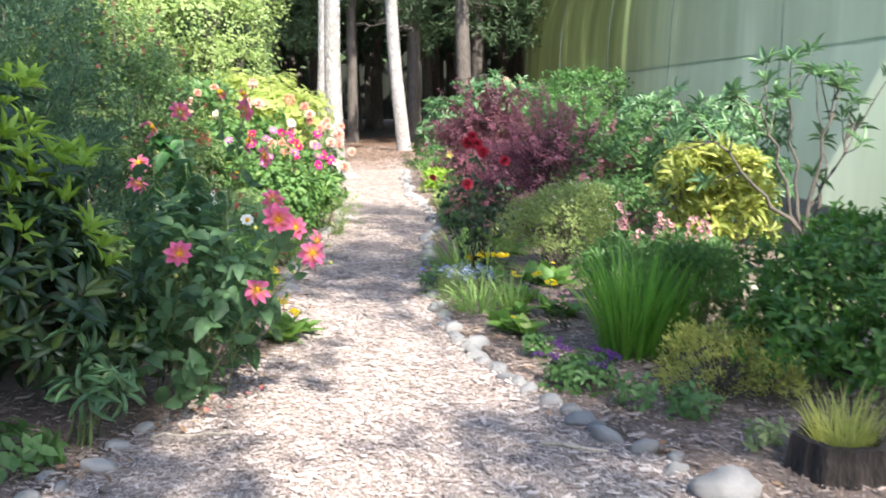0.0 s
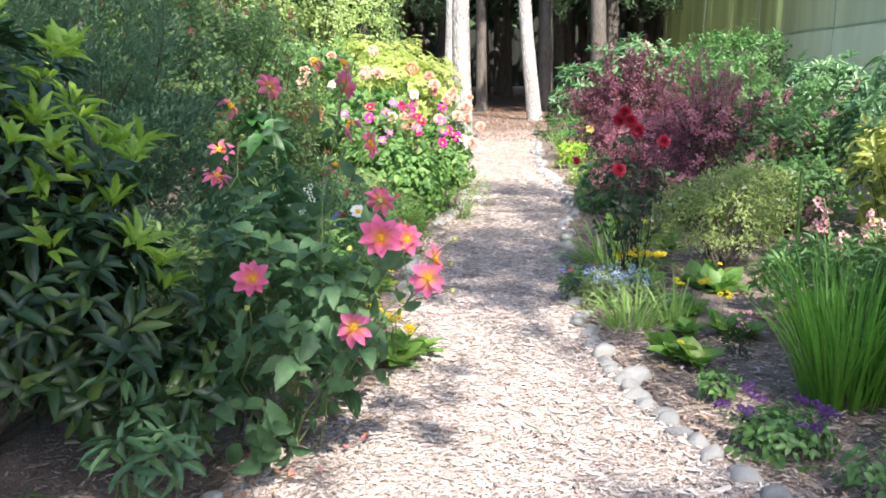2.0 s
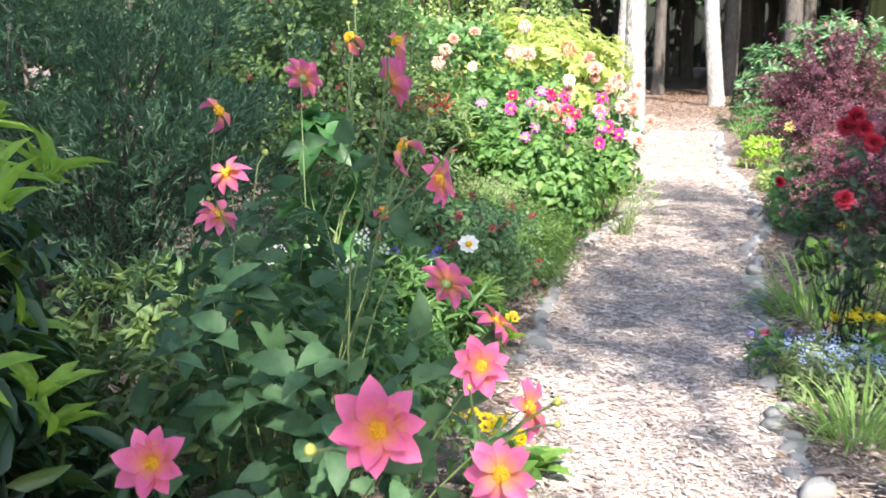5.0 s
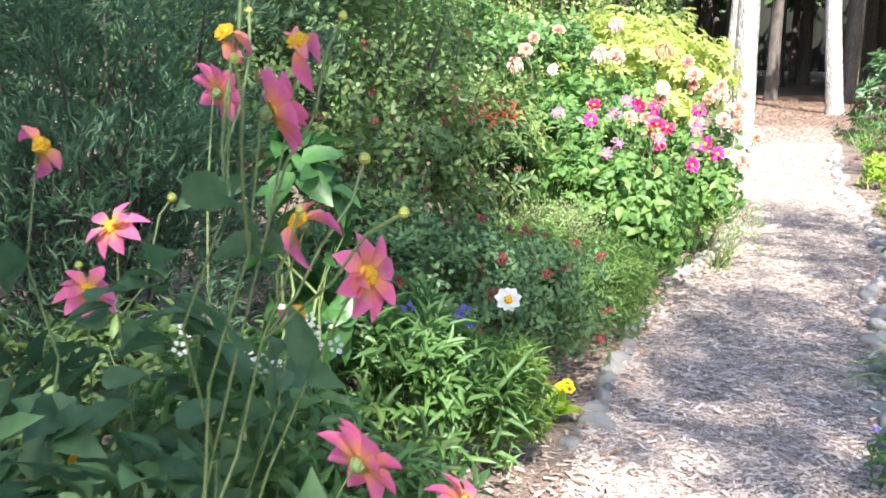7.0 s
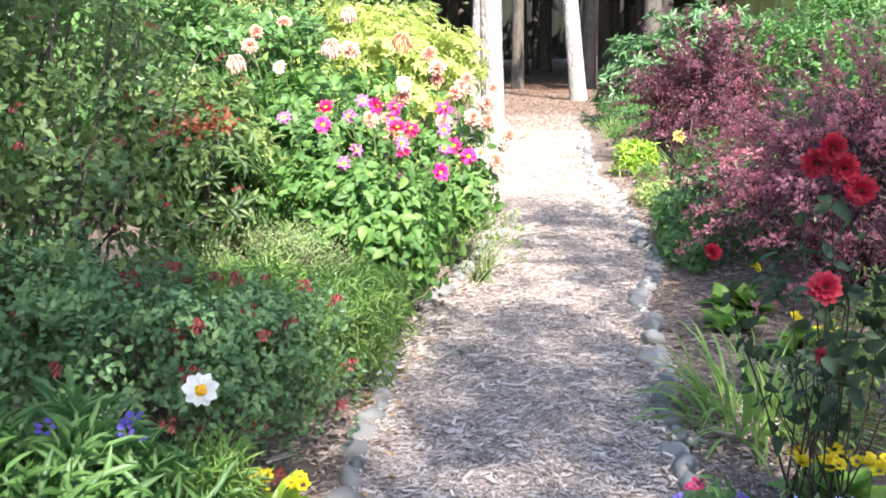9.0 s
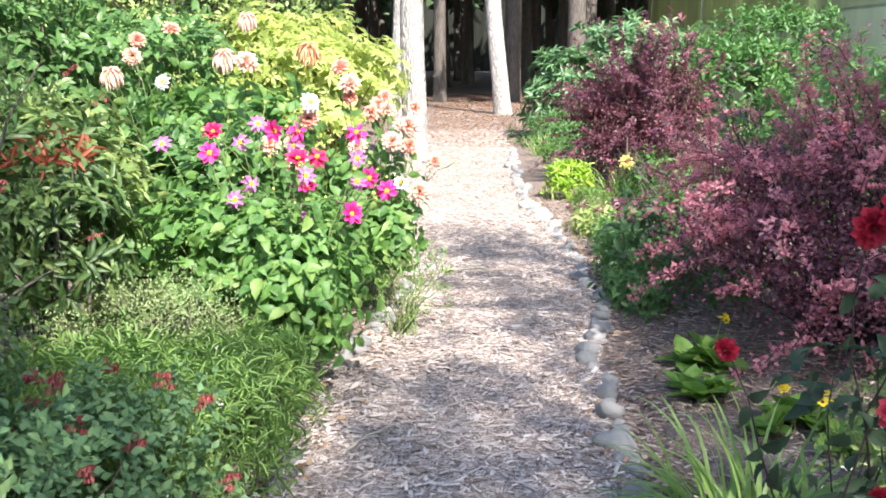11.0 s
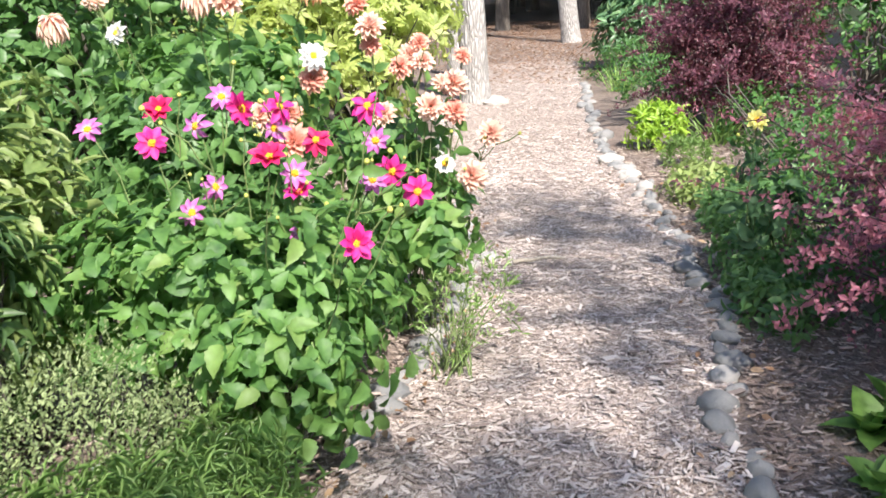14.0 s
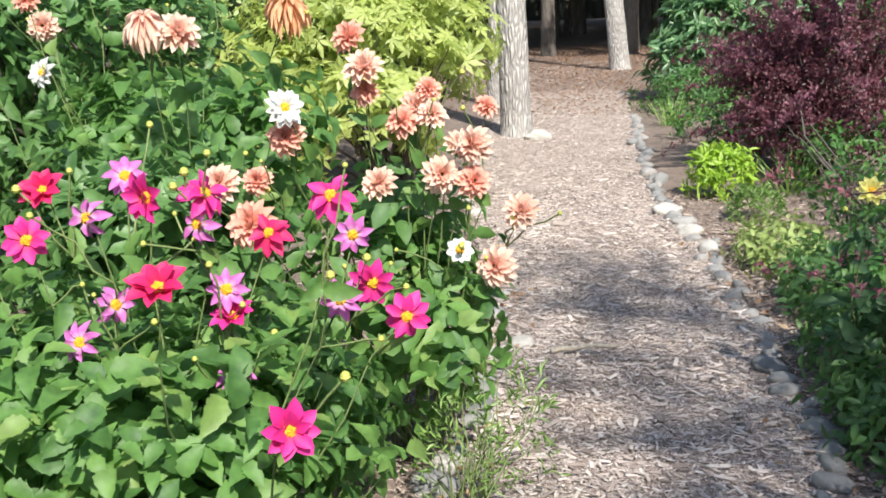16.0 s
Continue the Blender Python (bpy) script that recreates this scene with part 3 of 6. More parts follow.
def dahlia(label, base, heads, blobs, n, leaf_mat_, category="dahlia", size=0.11, buds=6, stem=None, group="dahlias", face=(0.1, -0.75, 0.5), leaf_low=0.45, per=5, tpl=L_TOOTH):
    """A dahlia: stems to each head, broad leaves up the stems, heads and buds. heads: x, y, z, petals, scale, facing."""
    bx, by = base
    off = np.array([bx, by, 0.0])
    root = thing("dahlia_plant", label, category, group, "", (bx, by, 0))
    C, A = clumped(blobs, n, 0.4, 1.05, 0.6)
    V, F = clusters(tpl, C, A, per, size, 0.62, 0.03, (40, 95), 0.2)
    part("foliage", raw_mesh("foliage", V - off, F, leaf_mat_, True), root)
    ends, rad = [], []
    for x, y, z, petals, sc, fc in heads:
        f = Vector(fc or (face[0] + RNG.normal(0, 0.35), face[1] + RNG.normal(0, 0.25), face[2] + RNG.normal(0, 0.25))).normalized()
        p = Vector((x - bx, y - by, z))
        flower(root, p, f, petals[int(RNG.integers(len(petals)))], sc, petals not in (H_PEACH, H_PALE, H_WILT, H_WILTP, H_RED), spin=RNG.random() * 360)
        ends.append(off + np.array(p) - np.array(f) * 0.012 * sc)
    ends = np.array(ends)
    tot = np.concatenate([ends, C[RNG.choice(n, min(n, 16 if n < 500 else 46), replace=False)]])
    st = off + RNG.normal(0, 0.07, (len(tot), 3)) * np.array([1, 1, 0])
    st[: len(ends), :2] = 0.8 * st[: len(ends), :2] + 0.2 * (ends[:, :2] * 0.75 + off[:2] * 0.25)
    path = arcs(st, tot, 0.03, 8, 0.012)
    tube_parts("stem", path - off, 0.0026 * np.linspace(1.6, 0.65, 8)[None] * np.ones((len(tot), 1)), stem or M_STEM, root)
    m = len(ends)
    Q = path[:m, 2:7:1 if m < 20 else 2].reshape(-1, 3)
    out = unit(RNG.normal(0, 1, Q.shape) * np.array([1, 1, 0.2]) + np.array([0, -0.3, 0.0]))
    V, F = clusters(tpl, Q, out, 2, size * 0.95, 0.55, 0.008, (25, 75), 0.15)
    nv = len(tpl[0])
    for i in range(len(V) // nv):
        part("stem_leaf", raw_mesh("stem_leaf", V[i * nv:(i + 1) * nv] - off, tpl[1], leaf_mat_, True), root)
    for i in range(buds):
        own = int(RNG.integers(len(ends)))
        e = ends[own] + RNG.normal(0, 0.07, 3) * np.array([1, 1, 0.8])
        e[2] = max(e[2], 0.3)
        a = path[own][6]
        part("bud", BUD, root, at=Matrix.Translation(Vector(e - off)) @ Matrix.Scale(RNG.uniform(0.5, 0.95), 4))
        V, F = tubes(arcs([a - off], [e - off], 0.03, 5), np.array([[0.0025] * 5]))
        part("bud_stalk", raw_mesh("bud_stalk", V, F, stem or M_STEM, True), root)
    return root


def sprinkle(parent, name, pts, petals, scale=1.0, jitter=0.5, face=(0, -0.4, 0.8), label=""):
    """Small flower heads, each a part of its own, at places given about the parent's base."""
    for p in pts:
        f = Vector((face[0] + RNG.normal(0, jitter), face[1] + RNG.normal(0, jitter), face[2] + abs(RNG.normal(0, 0.2)))).normalized()
        q = f.to_track_quat("Z", "Y").to_matrix().to_4x4()
        part(name, petals[int(RNG.integers(len(petals)))], parent, label, Matrix.Translation(Vector(p)) @ q @ Matrix.Scale(scale * RNG.uniform(0.8, 1.15), 4))


def small_heads(tag, material, n=5, length=0.016, width=0.016, lift=15):
    return [raw_mesh(tag, *petal_rings([(n, length, width, lift, 0)], 0.2, 0.1, i), material, True) for i in range(2)]


S_YEL = small_heads("yellow_small_petals", M_YEL, 6, 0.02, 0.02, 25)
S_WHITE = small_heads("white_small_petals", M_WHITE, 5, 0.012, 0.012, 15)
S_BLUE = small_heads("blue_small_petals", M_BLUE, 5, 0.02, 0.016, 30)
S_PBLUE = small_heads("pale_blue_small_petals", M_PALEBLUE, 5, 0.01, 0.01, 10)
S_PURP = small_heads("purple_small_petals", M_PURPLE, 5, 0.02, 0.02, 10)
S_PINK = small_heads("pink_small_petals", M_SPIRE, 5, 0.02, 0.018, 40)
S_DROP = [raw_mesh("dangling_petals", *petal_rings([(5, 0.035, 0.011, -72, 0), (3, 0.02, 0.012, -80, -0.01)], 0.5, 0.1, 3), M_DROP, True)]

# ---- plan of the path ----
EDGE_Y = np.array([-6, 0, 2.5, 3.6, 4.2, 5.0, 5.8, 6.5, 7.5, 9.0, 10.5, 12.0, 13.3, 15.0, 16.5, 20.0, 25.0, 31.0, 45.0])
EDGE_R = np.array([3.2, 2.6, 1.7, 1.15, 0.85, 0.45, 0.22, 0.04, -0.06, -0.12, -0.16, -0.07, -0.18, -0.34, -0.58, -0.74, -0.95, -1.45, -1.6])
EDGE_L = np.array([-4.5, -3.2, -2.1, -1.55, -1.42, -1.1, -1.0, -1.02, -1.18, -1.36, -1.42, -1.27, -1.36, -1.75, -2.05, -2.5, -2.7, -3.0, -3.3])


def edge_r(y):
    return np.interp(y, EDGE_Y, EDGE_R)


def edge_l(y):
    return np.interp(y, EDGE_Y, EDGE_L)


# ---- ground ----


def lines(near, far, step, out):
    a = np.arange(near, far + step / 2, step)
    return np.concatenate([[near - o for o in out[::-1]], a, [far + o for o in out]])


def ground_z(X, Y):
    inside = np.clip(np.minimum(X - edge_l(Y), edge_r(Y) - X) * 6, -1, 1)
    return 0.012 * np.sin(X * 3.1 + np.sin(Y * 2.3)) * np.sin(Y * 2.7) + 0.006 * np.sin(X * 11 + Y * 7) - 0.016 * np.clip(inside, -0.6, 1) - 0.006


def ground_sheet():
    xs = lines(-7, 7, 0.14, (1, 3, 8, 25, 90, 400))
    ys = lines(-3, 36, 0.16, (1, 3, 8, 25, 90, 400))
    X, Y = np.meshgrid(xs, ys, indexing="ij")
    near = (np.abs(X) < 7.2) & (Y > -3.2) & (Y < 37)
    Z = np.where(near, ground_z(X, Y), -0.01)
    n, m = X.shape
    V = np.stack([X, Y, Z], -1).reshape(-1, 3)
    i = (np.arange(n - 1)[:, None] * m + np.arange(m - 1)[None]).reshape(-1)
    F = np.stack([i, i + m, i + m + 1, i + 1], 1)
    return V, F


ground = tagged(new("ground", raw_mesh("ground", *ground_sheet(), M_SOIL, True)), "brown bark-mulched garden soil round the path", "ground", kind="structure")


def chip_set(P, size):
    """Split wood chips lying at P, turned and tilted at random: a wedge-like splinter each."""
    n = len(P)
    L = size * RNG.lognormal(0, 0.42, n)
    W = L * RNG.uniform(0.08, 0.3, n)
    H = np.minimum(W * RNG.uniform(0.15, 0.5, n), 0.012)
    a = RNG.random(n) * 6.283
    Y = np.stack([np.cos(a), np.sin(a), RNG.normal(0, 0.11, n)], 1)
    N = unit(np.stack([RNG.normal(0, 0.2, n), RNG.normal(0, 0.2, n), np.ones(n)], 1))
    Y = unit(Y)
    X = unit(np.cross(Y, N))
    N = np.cross(X, Y)
    box = []
    for sx, sy, z in ((-1, -1, 0), (1, -1, 0), (1, 1, 0), (-1, 1, 0), (-1, -1, 1), (1, -1, 1), (1, 1, 1), (-1, 1, 1)):
        kx, ky = RNG.uniform(0.35, 0.6, n), RNG.uniform(0.38, 0.56, n)
        box.append(P + X * (sx * kx * W)[:, None] + Y * (sy * ky * L)[:, None] + N * (z * H)[:, None])
    V = np.stack(box, 1).reshape(-1, 3)
    F = np.array([(4, 5, 6, 7), (1, 2, 6, 5), (3, 0, 4, 7)])
    return V, (F[None] + (np.arange(n) * 8)[:, None, None]).reshape(-1, 4)


def path_places(n, y0, y1, inside=True, reach=2.6):
    y = np.interp(RNG.random(n), (0, 0.05, 0.11, 0.33, 0.55, 0.74, 0.87, 0.95, 1), (-4, 0.5, 2, 6, 10, 14, 18, 23, 34)) if inside else RNG.uniform(y0, y1, n)
    if inside:
        x = edge_l(y) + (edge_r(y) - edge_l(y)) * RNG.uniform(-0.03, 1.0, n)
        z = ground_z(x, y) + RNG.uniform(0.004, 0.022, n)
    else:
        side = RNG.random(n) < 0.72
        u = RNG.random(n) ** 1.4 * reach
        x = np.where(side, edge_r(y) + 0.05 + u, edge_l(y) - 0.05 - u * 0.5)
        z = RNG.uniform(0.002, 0.024, n)
    return np.stack([x, y, z], 1)


def path_bed():
    """The packed layer of fine chips and dust under the loose ones."""
    ys = np.arange(3.0, 26.01, 0.08)
    k = 33
    u = np.linspace(0.0, 1.0, k)[None]
    L, W = edge_l(ys)[:, None], (edge_r(ys) - edge_l(ys))[:, None]
    wob = 0.05 * np.sin(ys * 3.7)[:, None] + 0.03 * np.sin(ys * 9.1)[:, None]
    X = L - 0.04 + (W + 0.05) * u + wob * (1 - 2 * u) * (np.abs(u - 0.5) > 0.4)
    Y = np.repeat(ys[:, None], k, 1)
    Z = ground_z(X, Y) + 0.008
    V = np.stack([X, Y, Z], -1).reshape(-1, 3)
    i = (np.arange(len(ys) - 1)[:, None] * k + np.arange(k - 1)[None]).reshape(-1)
    return V, np.stack([i, i + 1, i + k + 1, i + k], 1)


def chip_bed_mat():
    k = Nodes("packed_chip_bed")
    tc = k.n("ShaderNodeTexCoord")
    warp = k.n("ShaderNodeTexNoise", Scale=30.0, Detail=2)
    k.l(tc.outputs["Object"], warp.inputs["Vector"])
    ad = k.t.nodes.new("ShaderNodeVectorMath")
    ad.operation = "MULTIPLY_ADD"
    k.l(warp.outputs["Color"], ad.inputs[0])
    ad.inputs[1].default_value = (0.03, 0.03, 0.0)
    k.l(tc.outputs["Object"], ad.inputs[2])
    tones = []
    for turn, sc in ((35, (150, 42, 1)), (-50, (120, 46, 1)), (100, (140, 40, 1))):
        mp = k.n("ShaderNodeMapping")
        mp.inputs["Rotation"].default_value = (0, 0, radians(turn))
        mp.inputs["Scale"].default_value = sc
        k.l(ad.outputs[0], mp.inputs[0])
        vo = k.n("ShaderNodeTexVoronoi")
        vo.inputs["Scale"].default_value = 1.0
        k.l(mp.outputs[0], vo.inputs["Vector"])
        sp = k.n("ShaderNodeSeparateColor")
        k.l(vo.outputs["Color"], sp.inputs[0])
        tones.append((sp.outputs[0], vo.outputs["Distance"]))
    ra = [k.ramp(t, (0.1, (0.08, 0.056, 0.045)), (0.45, (0.24, 0.185, 0.155)), (0.75, (0.41, 0.335, 0.295)), (1.0, (0.6, 0.52, 0.465))) for t, d in tones]
    pick = k.ramp(k.noise(45, 2), (0.47, (0, 0, 0)), (0.53, (1, 1, 1)))
    pick2 = k.ramp(k.noise(37, 2), (0.5, (0, 0, 0)), (0.56, (1, 1, 1)))
    c = k.mix(pick2, k.mix(pick, ra[0], ra[1]), ra[2])
    c = k.mix(0.22, c, k.ramp(k.noise(1.7, 4), (0.3, (0.2, 0.15, 0.12)), (0.7, (0.55, 0.47, 0.42))))
    k.l(c, k.b.inputs["Base Color"])
    k.b.inputs["Roughness"].default_value = 0.9
    k.bump(tones[0][0], 0.7, 0.006)
    return k.m


path_root = tagged(new("path", raw_mesh("path", *chip_set(path_places(170000, -4, 34), 0.023), M_CHIP)),
                   "footpath strewn with pale brown wood chips", "path", kind="structure")
part("packed_bed", raw_mesh("packed_bed", *path_bed(), chip_bed_mat(), True), path_root, "packed fine wood chips and dust")
mulch = tagged(new("bed_mulch", raw_mesh("bed_mulch", *chip_set(path_places(85000, 2.2, 16.5, False, 2.2), 0.025), M_MULCH)), "loose dark bark mulch on the flower beds", "mulch", kind="stuff")


def needles_litter():
    n = 20000
    P = np.stack([RNG.normal(-1.6, 2.6, n), 22.0 + 20 * RNG.random(n) ** 0.75, RNG.uniform(0, 0.02, n)], 1)
    a = RNG.random(n) * 6.28
    D = np.stack([np.cos(a), np.sin(a), RNG.normal(0, 0.1, n)], 1)
    return lay(L_SMALL, P, D, np.tile((0.0, 0.0, 1.0), (n, 1)), 0.075, 0.3)


M_LITTER = rough_mat("red_brown_needle_litter", [(0.3, (0.17, 0.095, 0.06)), (0.7, (0.48, 0.31, 0.21))], 20, 0.95, 0.3, 0.004, None, 80, 0.5)
tagged(new("needle_litter", raw_mesh("needle_litter", *needles_litter(), M_LITTER)), "red-brown fallen pine needles at the forest edge", "needle litter", kind="stuff")

# ---- border stones ----


def stone_mesh(seed, flat):
    bm = bmesh.new()
    bmesh.ops.create_icosphere(bm, subdivisions=3, radius=1.0)
    for v in bm.verts:
        c = v.co.copy()
        f = 1 + 0.3 * noise.noise(c * 0.9 + Vector((seed * 7.3, 0, 0))) + 0.13 * noise.noise(c * 2.1 + Vector((0, seed * 3.1, 0))) + 0.03 * noise.noise(c * 6.0)
        for q in range(5):                       # worn flat sides
            d = Vector((math.sin(seed * 5 + q * 2.3), math.cos(seed * 3 + q * 1.7), math.sin(seed + q * 4.1))).normalized()
            f = min(f, 0.86 / max(0.2, c.dot(d))) if c.dot(d) > 0.7 else f
        f *= 1 - 0.1 * max(0, abs(c.x * 0.6 + c.y * 0.8) - 0.75)
        v.co = Vector((c.x * f, c.y * f * 0.8, c.z * f * flat))
    me = bpy.data.meshes.new("border_stone")
    bm.to_mesh(me)
    bm.free()
    me.polygons.foreach_set("use_smooth", np.full(len(me.polygons), True))
    return me


STONES, PALES = [], []
for i in range(7):
    for bag, mat_ in ((STONES, M_STONE), (PALES, M_PALE)):
        me = stone_mesh(i + 1, 0.55 + 0.06 * (i % 4))
        me.materials.append(mat_)
        bag.append(me)


def stone(x, y, r, pale=False, turn=None, sink=0.25):
    bag = PALES if pale else STONES
    k = int(RNG.integers(len(bag)))
    ob = new("border_stone", bag[k])
    a = RNG.uniform(0, 360) if turn is None else turn
    ob.matrix_basis = pose(x, y, r * (0.3 - sink), RNG.normal(0, 8), RNG.normal(0, 8), a) @ Matrix.Diagonal((r, r * RNG.uniform(0.65, 1.2), r * RNG.uniform(0.75, 1.1), 1))
    tagged(ob, "pale sunlit cream border stone beside the wood-chip path" if pale else "rounded grey river stone edging the wood-chip path", "stone", "path border stones")


y = 3.3
while y < 22:                                    # the right-hand row, close set
    r = RNG.uniform(0.04, 0.066) if RNG.random() < 0.8 else RNG.uniform(0.066, 0.095)
    r = r * 1.25 if y < 6 else r
    y += r
    pale = 14.6 < y < 16.4 and RNG.random() < 0.35
    stone(float(edge_r(y)) + RNG.normal(0, 0.032), y, r, pale)
    if RNG.random() < 0.1:
        y += RNG.uniform(0.01, 0.05)
    slope = (float(edge_r(y + 0.1)) - float(edge_r(y))) / 0.1
    y += r / math.sqrt(1 + slope * slope) * 0.95 - r * (1 - 1 / math.sqrt(1 + slope * slope)) * 0.5
for y0, y1, gap in ((7.5, 9.4, 0.01), (10.5, 12.3, 0.0), (12.6, 14.5, 0.25), (15.6, 16.8, 0.1)):   # stretches on the other side
    y = y0
    while y < y1:
        r = RNG.uniform(0.05, 0.09)
        y += r
        stone(float(edge_l(y)) - 0.02 + RNG.normal(0, 0.025), y, r, y > 11.3 and RNG.random() < 0.55)
        y += r + gap * RNG.random()
for x, y_, r, pale in ((-1.58, 3.58, 0.075, False), (-1.5, 3.72, 0.05, False), (-1.6, 3.83, 0.045, False), (-1.43, 3.95, 0.075, True), (-1.44, 4.2, 0.055, True), (-1.38, 4.42, 0.06, True),
                       (-1.85, 19.95, 0.13, True), (-1.95, 19.85, 0.1, True), (-2.5, 19.7, 0.12, False), (1.12, 3.7, 0.15, False), (-0.5, 15.8, 0.13, True)):
    stone(x, y_, r, pale)

# ---- trees ----


def trunk_mesh(name, height, r0, r1, lean, material, seed, sides=22, rows=46, ridge=0.035):
    V, F = [], []
    for i in range(rows):
        s = i / (rows - 1)
        z = height * s ** 1.15
        flare = 1 + 0.16 * math.exp(-z / 0.18)
        for j in range(sides):
            a = 2 * math.pi * j / sides
            q = Vector((math.cos(a) * 3, math.sin(a) * 3, z * 1.4 + seed))
            r = (r0 + (r1 - r0) * s) * flare * (1 + ridge * 2 * noise.noise(q) + ridge * noise.noise(q * 3.3))
            V.append((lean[0] * z + 0.05 * math.sin(z * 0.7 + seed) + r * math.cos(a), lean[1] * z + r * math.sin(a), z - 0.06))
    for i in range(rows - 1):
        for j in range(sides):
            a, b = i * sides + j, i * sides + (j + 1) % sides
            F.append((a, b, b + sides, a + sides))
    return raw_mesh(name, V, F, material, True)


def dead_limbs(height, z0, n, reach, seed, lean=(0, 0)):
    r = np.random.default_rng(seed)
    found = []
    for i in range(n):
        z = z0 + (height - z0) * r.random()
        a = r.random() * 6.28
        L = reach * r.uniform(0.5, 1.1)
        d = np.array([math.cos(a), math.sin(a), 0])
        st = np.array([lean[0] * z, lean[1] * z, z])
        p = arcs([st], [st + d * L + np.array([0, 0, -0.25 * L])], 0.12, 7, 0.03)
        sets = [tubes(p, np.linspace(0.022, 0.005, 7)[None])]
        for k in range(5):
            s = p[0][2 + k % 4]
            e = s + np.array([r.normal(0, 0.28), r.normal(0, 0.28), r.normal(0.02, 0.22)])
            sets.append(tubes(arcs([s], [e], 0.15, 5, 0.05), np.linspace(0.008, 0.003, 5)[None], 4))
        found.append(merge(*sets))
    return found


def tree(name, label, x, y, height, r0, lean, material, seed, limbs=0, limb_z=3.2, crown=None, leafm=None, group=""):
    root = thing(name, label, "tree", group, "", (x, y, 0))
    part("trunk", trunk_mesh("trunk", height, r0, r0 * 0.55, lean, material, seed), root)
    if limbs:
        for V, F in dead_limbs(min(height, 8), limb_z, limbs, 1.3, seed, lean):
            part("limb", raw_mesh("limb", V, F, M_TWIG if material is M_BARK else M_BARKD, True), root)
    if crown:
        C, A = in_blobs(crown, 420, 0.35, 1.1)
        V, F = clusters(L_NEEDLE, C, A, 9, 0.42, 0.2, 0.1, (20, 85), -0.1)
        part("crown", raw_mesh("crown", V, F, leafm or M_NEEDLE), root)
    return root


tree("pine_tree", "pale grey-barked pine trunk beside the wood-chip path", -2.15, 20.2, 11, 0.185, (-0.002, 0.0), M_BARK, 3, 0, crown=[(0, 0.3, 10.5, 1.4, 1.4, 1.5)])
tree("pine_tree", "slender second pine trunk close behind the first", -2.8, 23.3, 11, 0.12, (0.002, 0.0), M_BARK, 5, 3, 5.0, crown=[(0, 0.2, 10.5, 1.2, 1.2, 1.4)])
tree("pine_tree", "leaning pale pine trunk with bare twiggy limbs", -1.2, 30.8, 12, 0.22, (-0.075, 0.0), M_BARK, 9, 26, 3.1, crown=[(-0.8, 0, 11, 1.8, 1.8, 1.8)])
tree("pine_tree", "grey-brown pine trunk with low green branches", 0.65, 33.5, 12, 0.27, (0.0, 0.0), M_BARKD, 13, 8, 4.5, crown=[(-0.6, -0.7, 5.6, 1.3, 1.0, 0.5), (0.2, 0, 10, 2, 2, 2.2)])
tree("pine_tree", "pale pine trunk rising behind the greenhouse", 3.6, 40, 13, 0.24, (0.01, 0.0), M_BARK, 17, 5, 6, crown=[(0, 0, 11, 2, 2, 2)])

# Out-of-view trees, added so that their crowns shade the path and beds.
def unseen_shade_tree(x, y, trunk_h, crown, n, seed, size):
    root = thing("unseen_shade_tree", "tall unseen broad-leaved tree added to shade the beds", "tree", "", "", (x, y, 0))
    part("trunk", trunk_mesh("trunk", trunk_h, 0.2, 0.1, (0, 0), M_BARKD, seed), root)
    C, A = in_blobs(crown, n, 0.3, 1.05)
    part("crown", raw_mesh("crown", *clusters(L_OVAL, C, A, 9, size, 0.5, 0.18, (30, 90), 0.1), M_HEDGE), root)
    tube_parts("limb", arcs(np.tile((0, 0, trunk_h - 0.6), (14, 1)), C[:14], 0.05, 7, 0.03), np.linspace(0.07, 0.015, 7)[None] * np.ones((14, 1)), M_BARKD, root)


unseen_shade_tree(3.7, 1.4, 7.5, [(-0.3, 0.5, 8.2, 1.4, 1.4, 1.5), (-0.6, 1.7, 7.4, 1.2, 1.1, 1.0), (-0.4, -0.9, 8.8, 1.2, 1.2, 1.2), (0.5, 2.9, 7.6, 1.1, 1.2, 1.1), (0.45, 2.5, 7.5, 0.8, 0.9, 0.6)], 205, 41, 0.22)
unseen_shade_tree(5.4, -1.4, 6.5, [(0, 0, 7.2, 1.6, 1.5, 1.4), (0.4, 1.1, 6.6, 1.3, 1.1, 1.0), (0.6, -0.9, 7.9, 1.3, 1.0, 1.0), (-1.3, -1.4, 7.6, 0.85, 0.8, 0.7), (-0.9, 1.0, 7.8, 0.95, 0.9, 0.6)], 420, 43, 0.22)

unseen_shade_tree(1.4, -3.2, 6.8, [(-0.4, 1.5, 7.4, 1.1, 1.0, 0.9), (-0.9, 2.4, 7.0, 1.1, 0.9, 0.8), (0.1, 0.6, 7.6, 1.1, 1.0, 0.9), (0.0, 3.05, 7.0, 0.9, 0.9, 0.7)], 230, 47, 0.24)

unseen_shade_tree(-2.6, -0.6, 6.6, [(3.5, 2.4, 7.4, 0.95, 0.95, 0.7), (2.2, 1.6, 7.4, 0.9, 0.9, 0.7), (0.8, 0.8, 7.2, 1.0, 1.0, 0.8), (2.5, 3.9, 7.9, 0.8, 0.8, 0.5)], 240, 53, 0.22)

unseen_shade_tree(4.15, 6.2, 7.0, [(-1.3, 0.1, 7.7, 0.95, 1.0, 0.7), (-1.5, 1.0, 7.9, 0.7, 0.6, 0.5), (-1.0, -1.5, 7.9, 0.8, 0.9, 0.6)], 66, 59, 0.2)

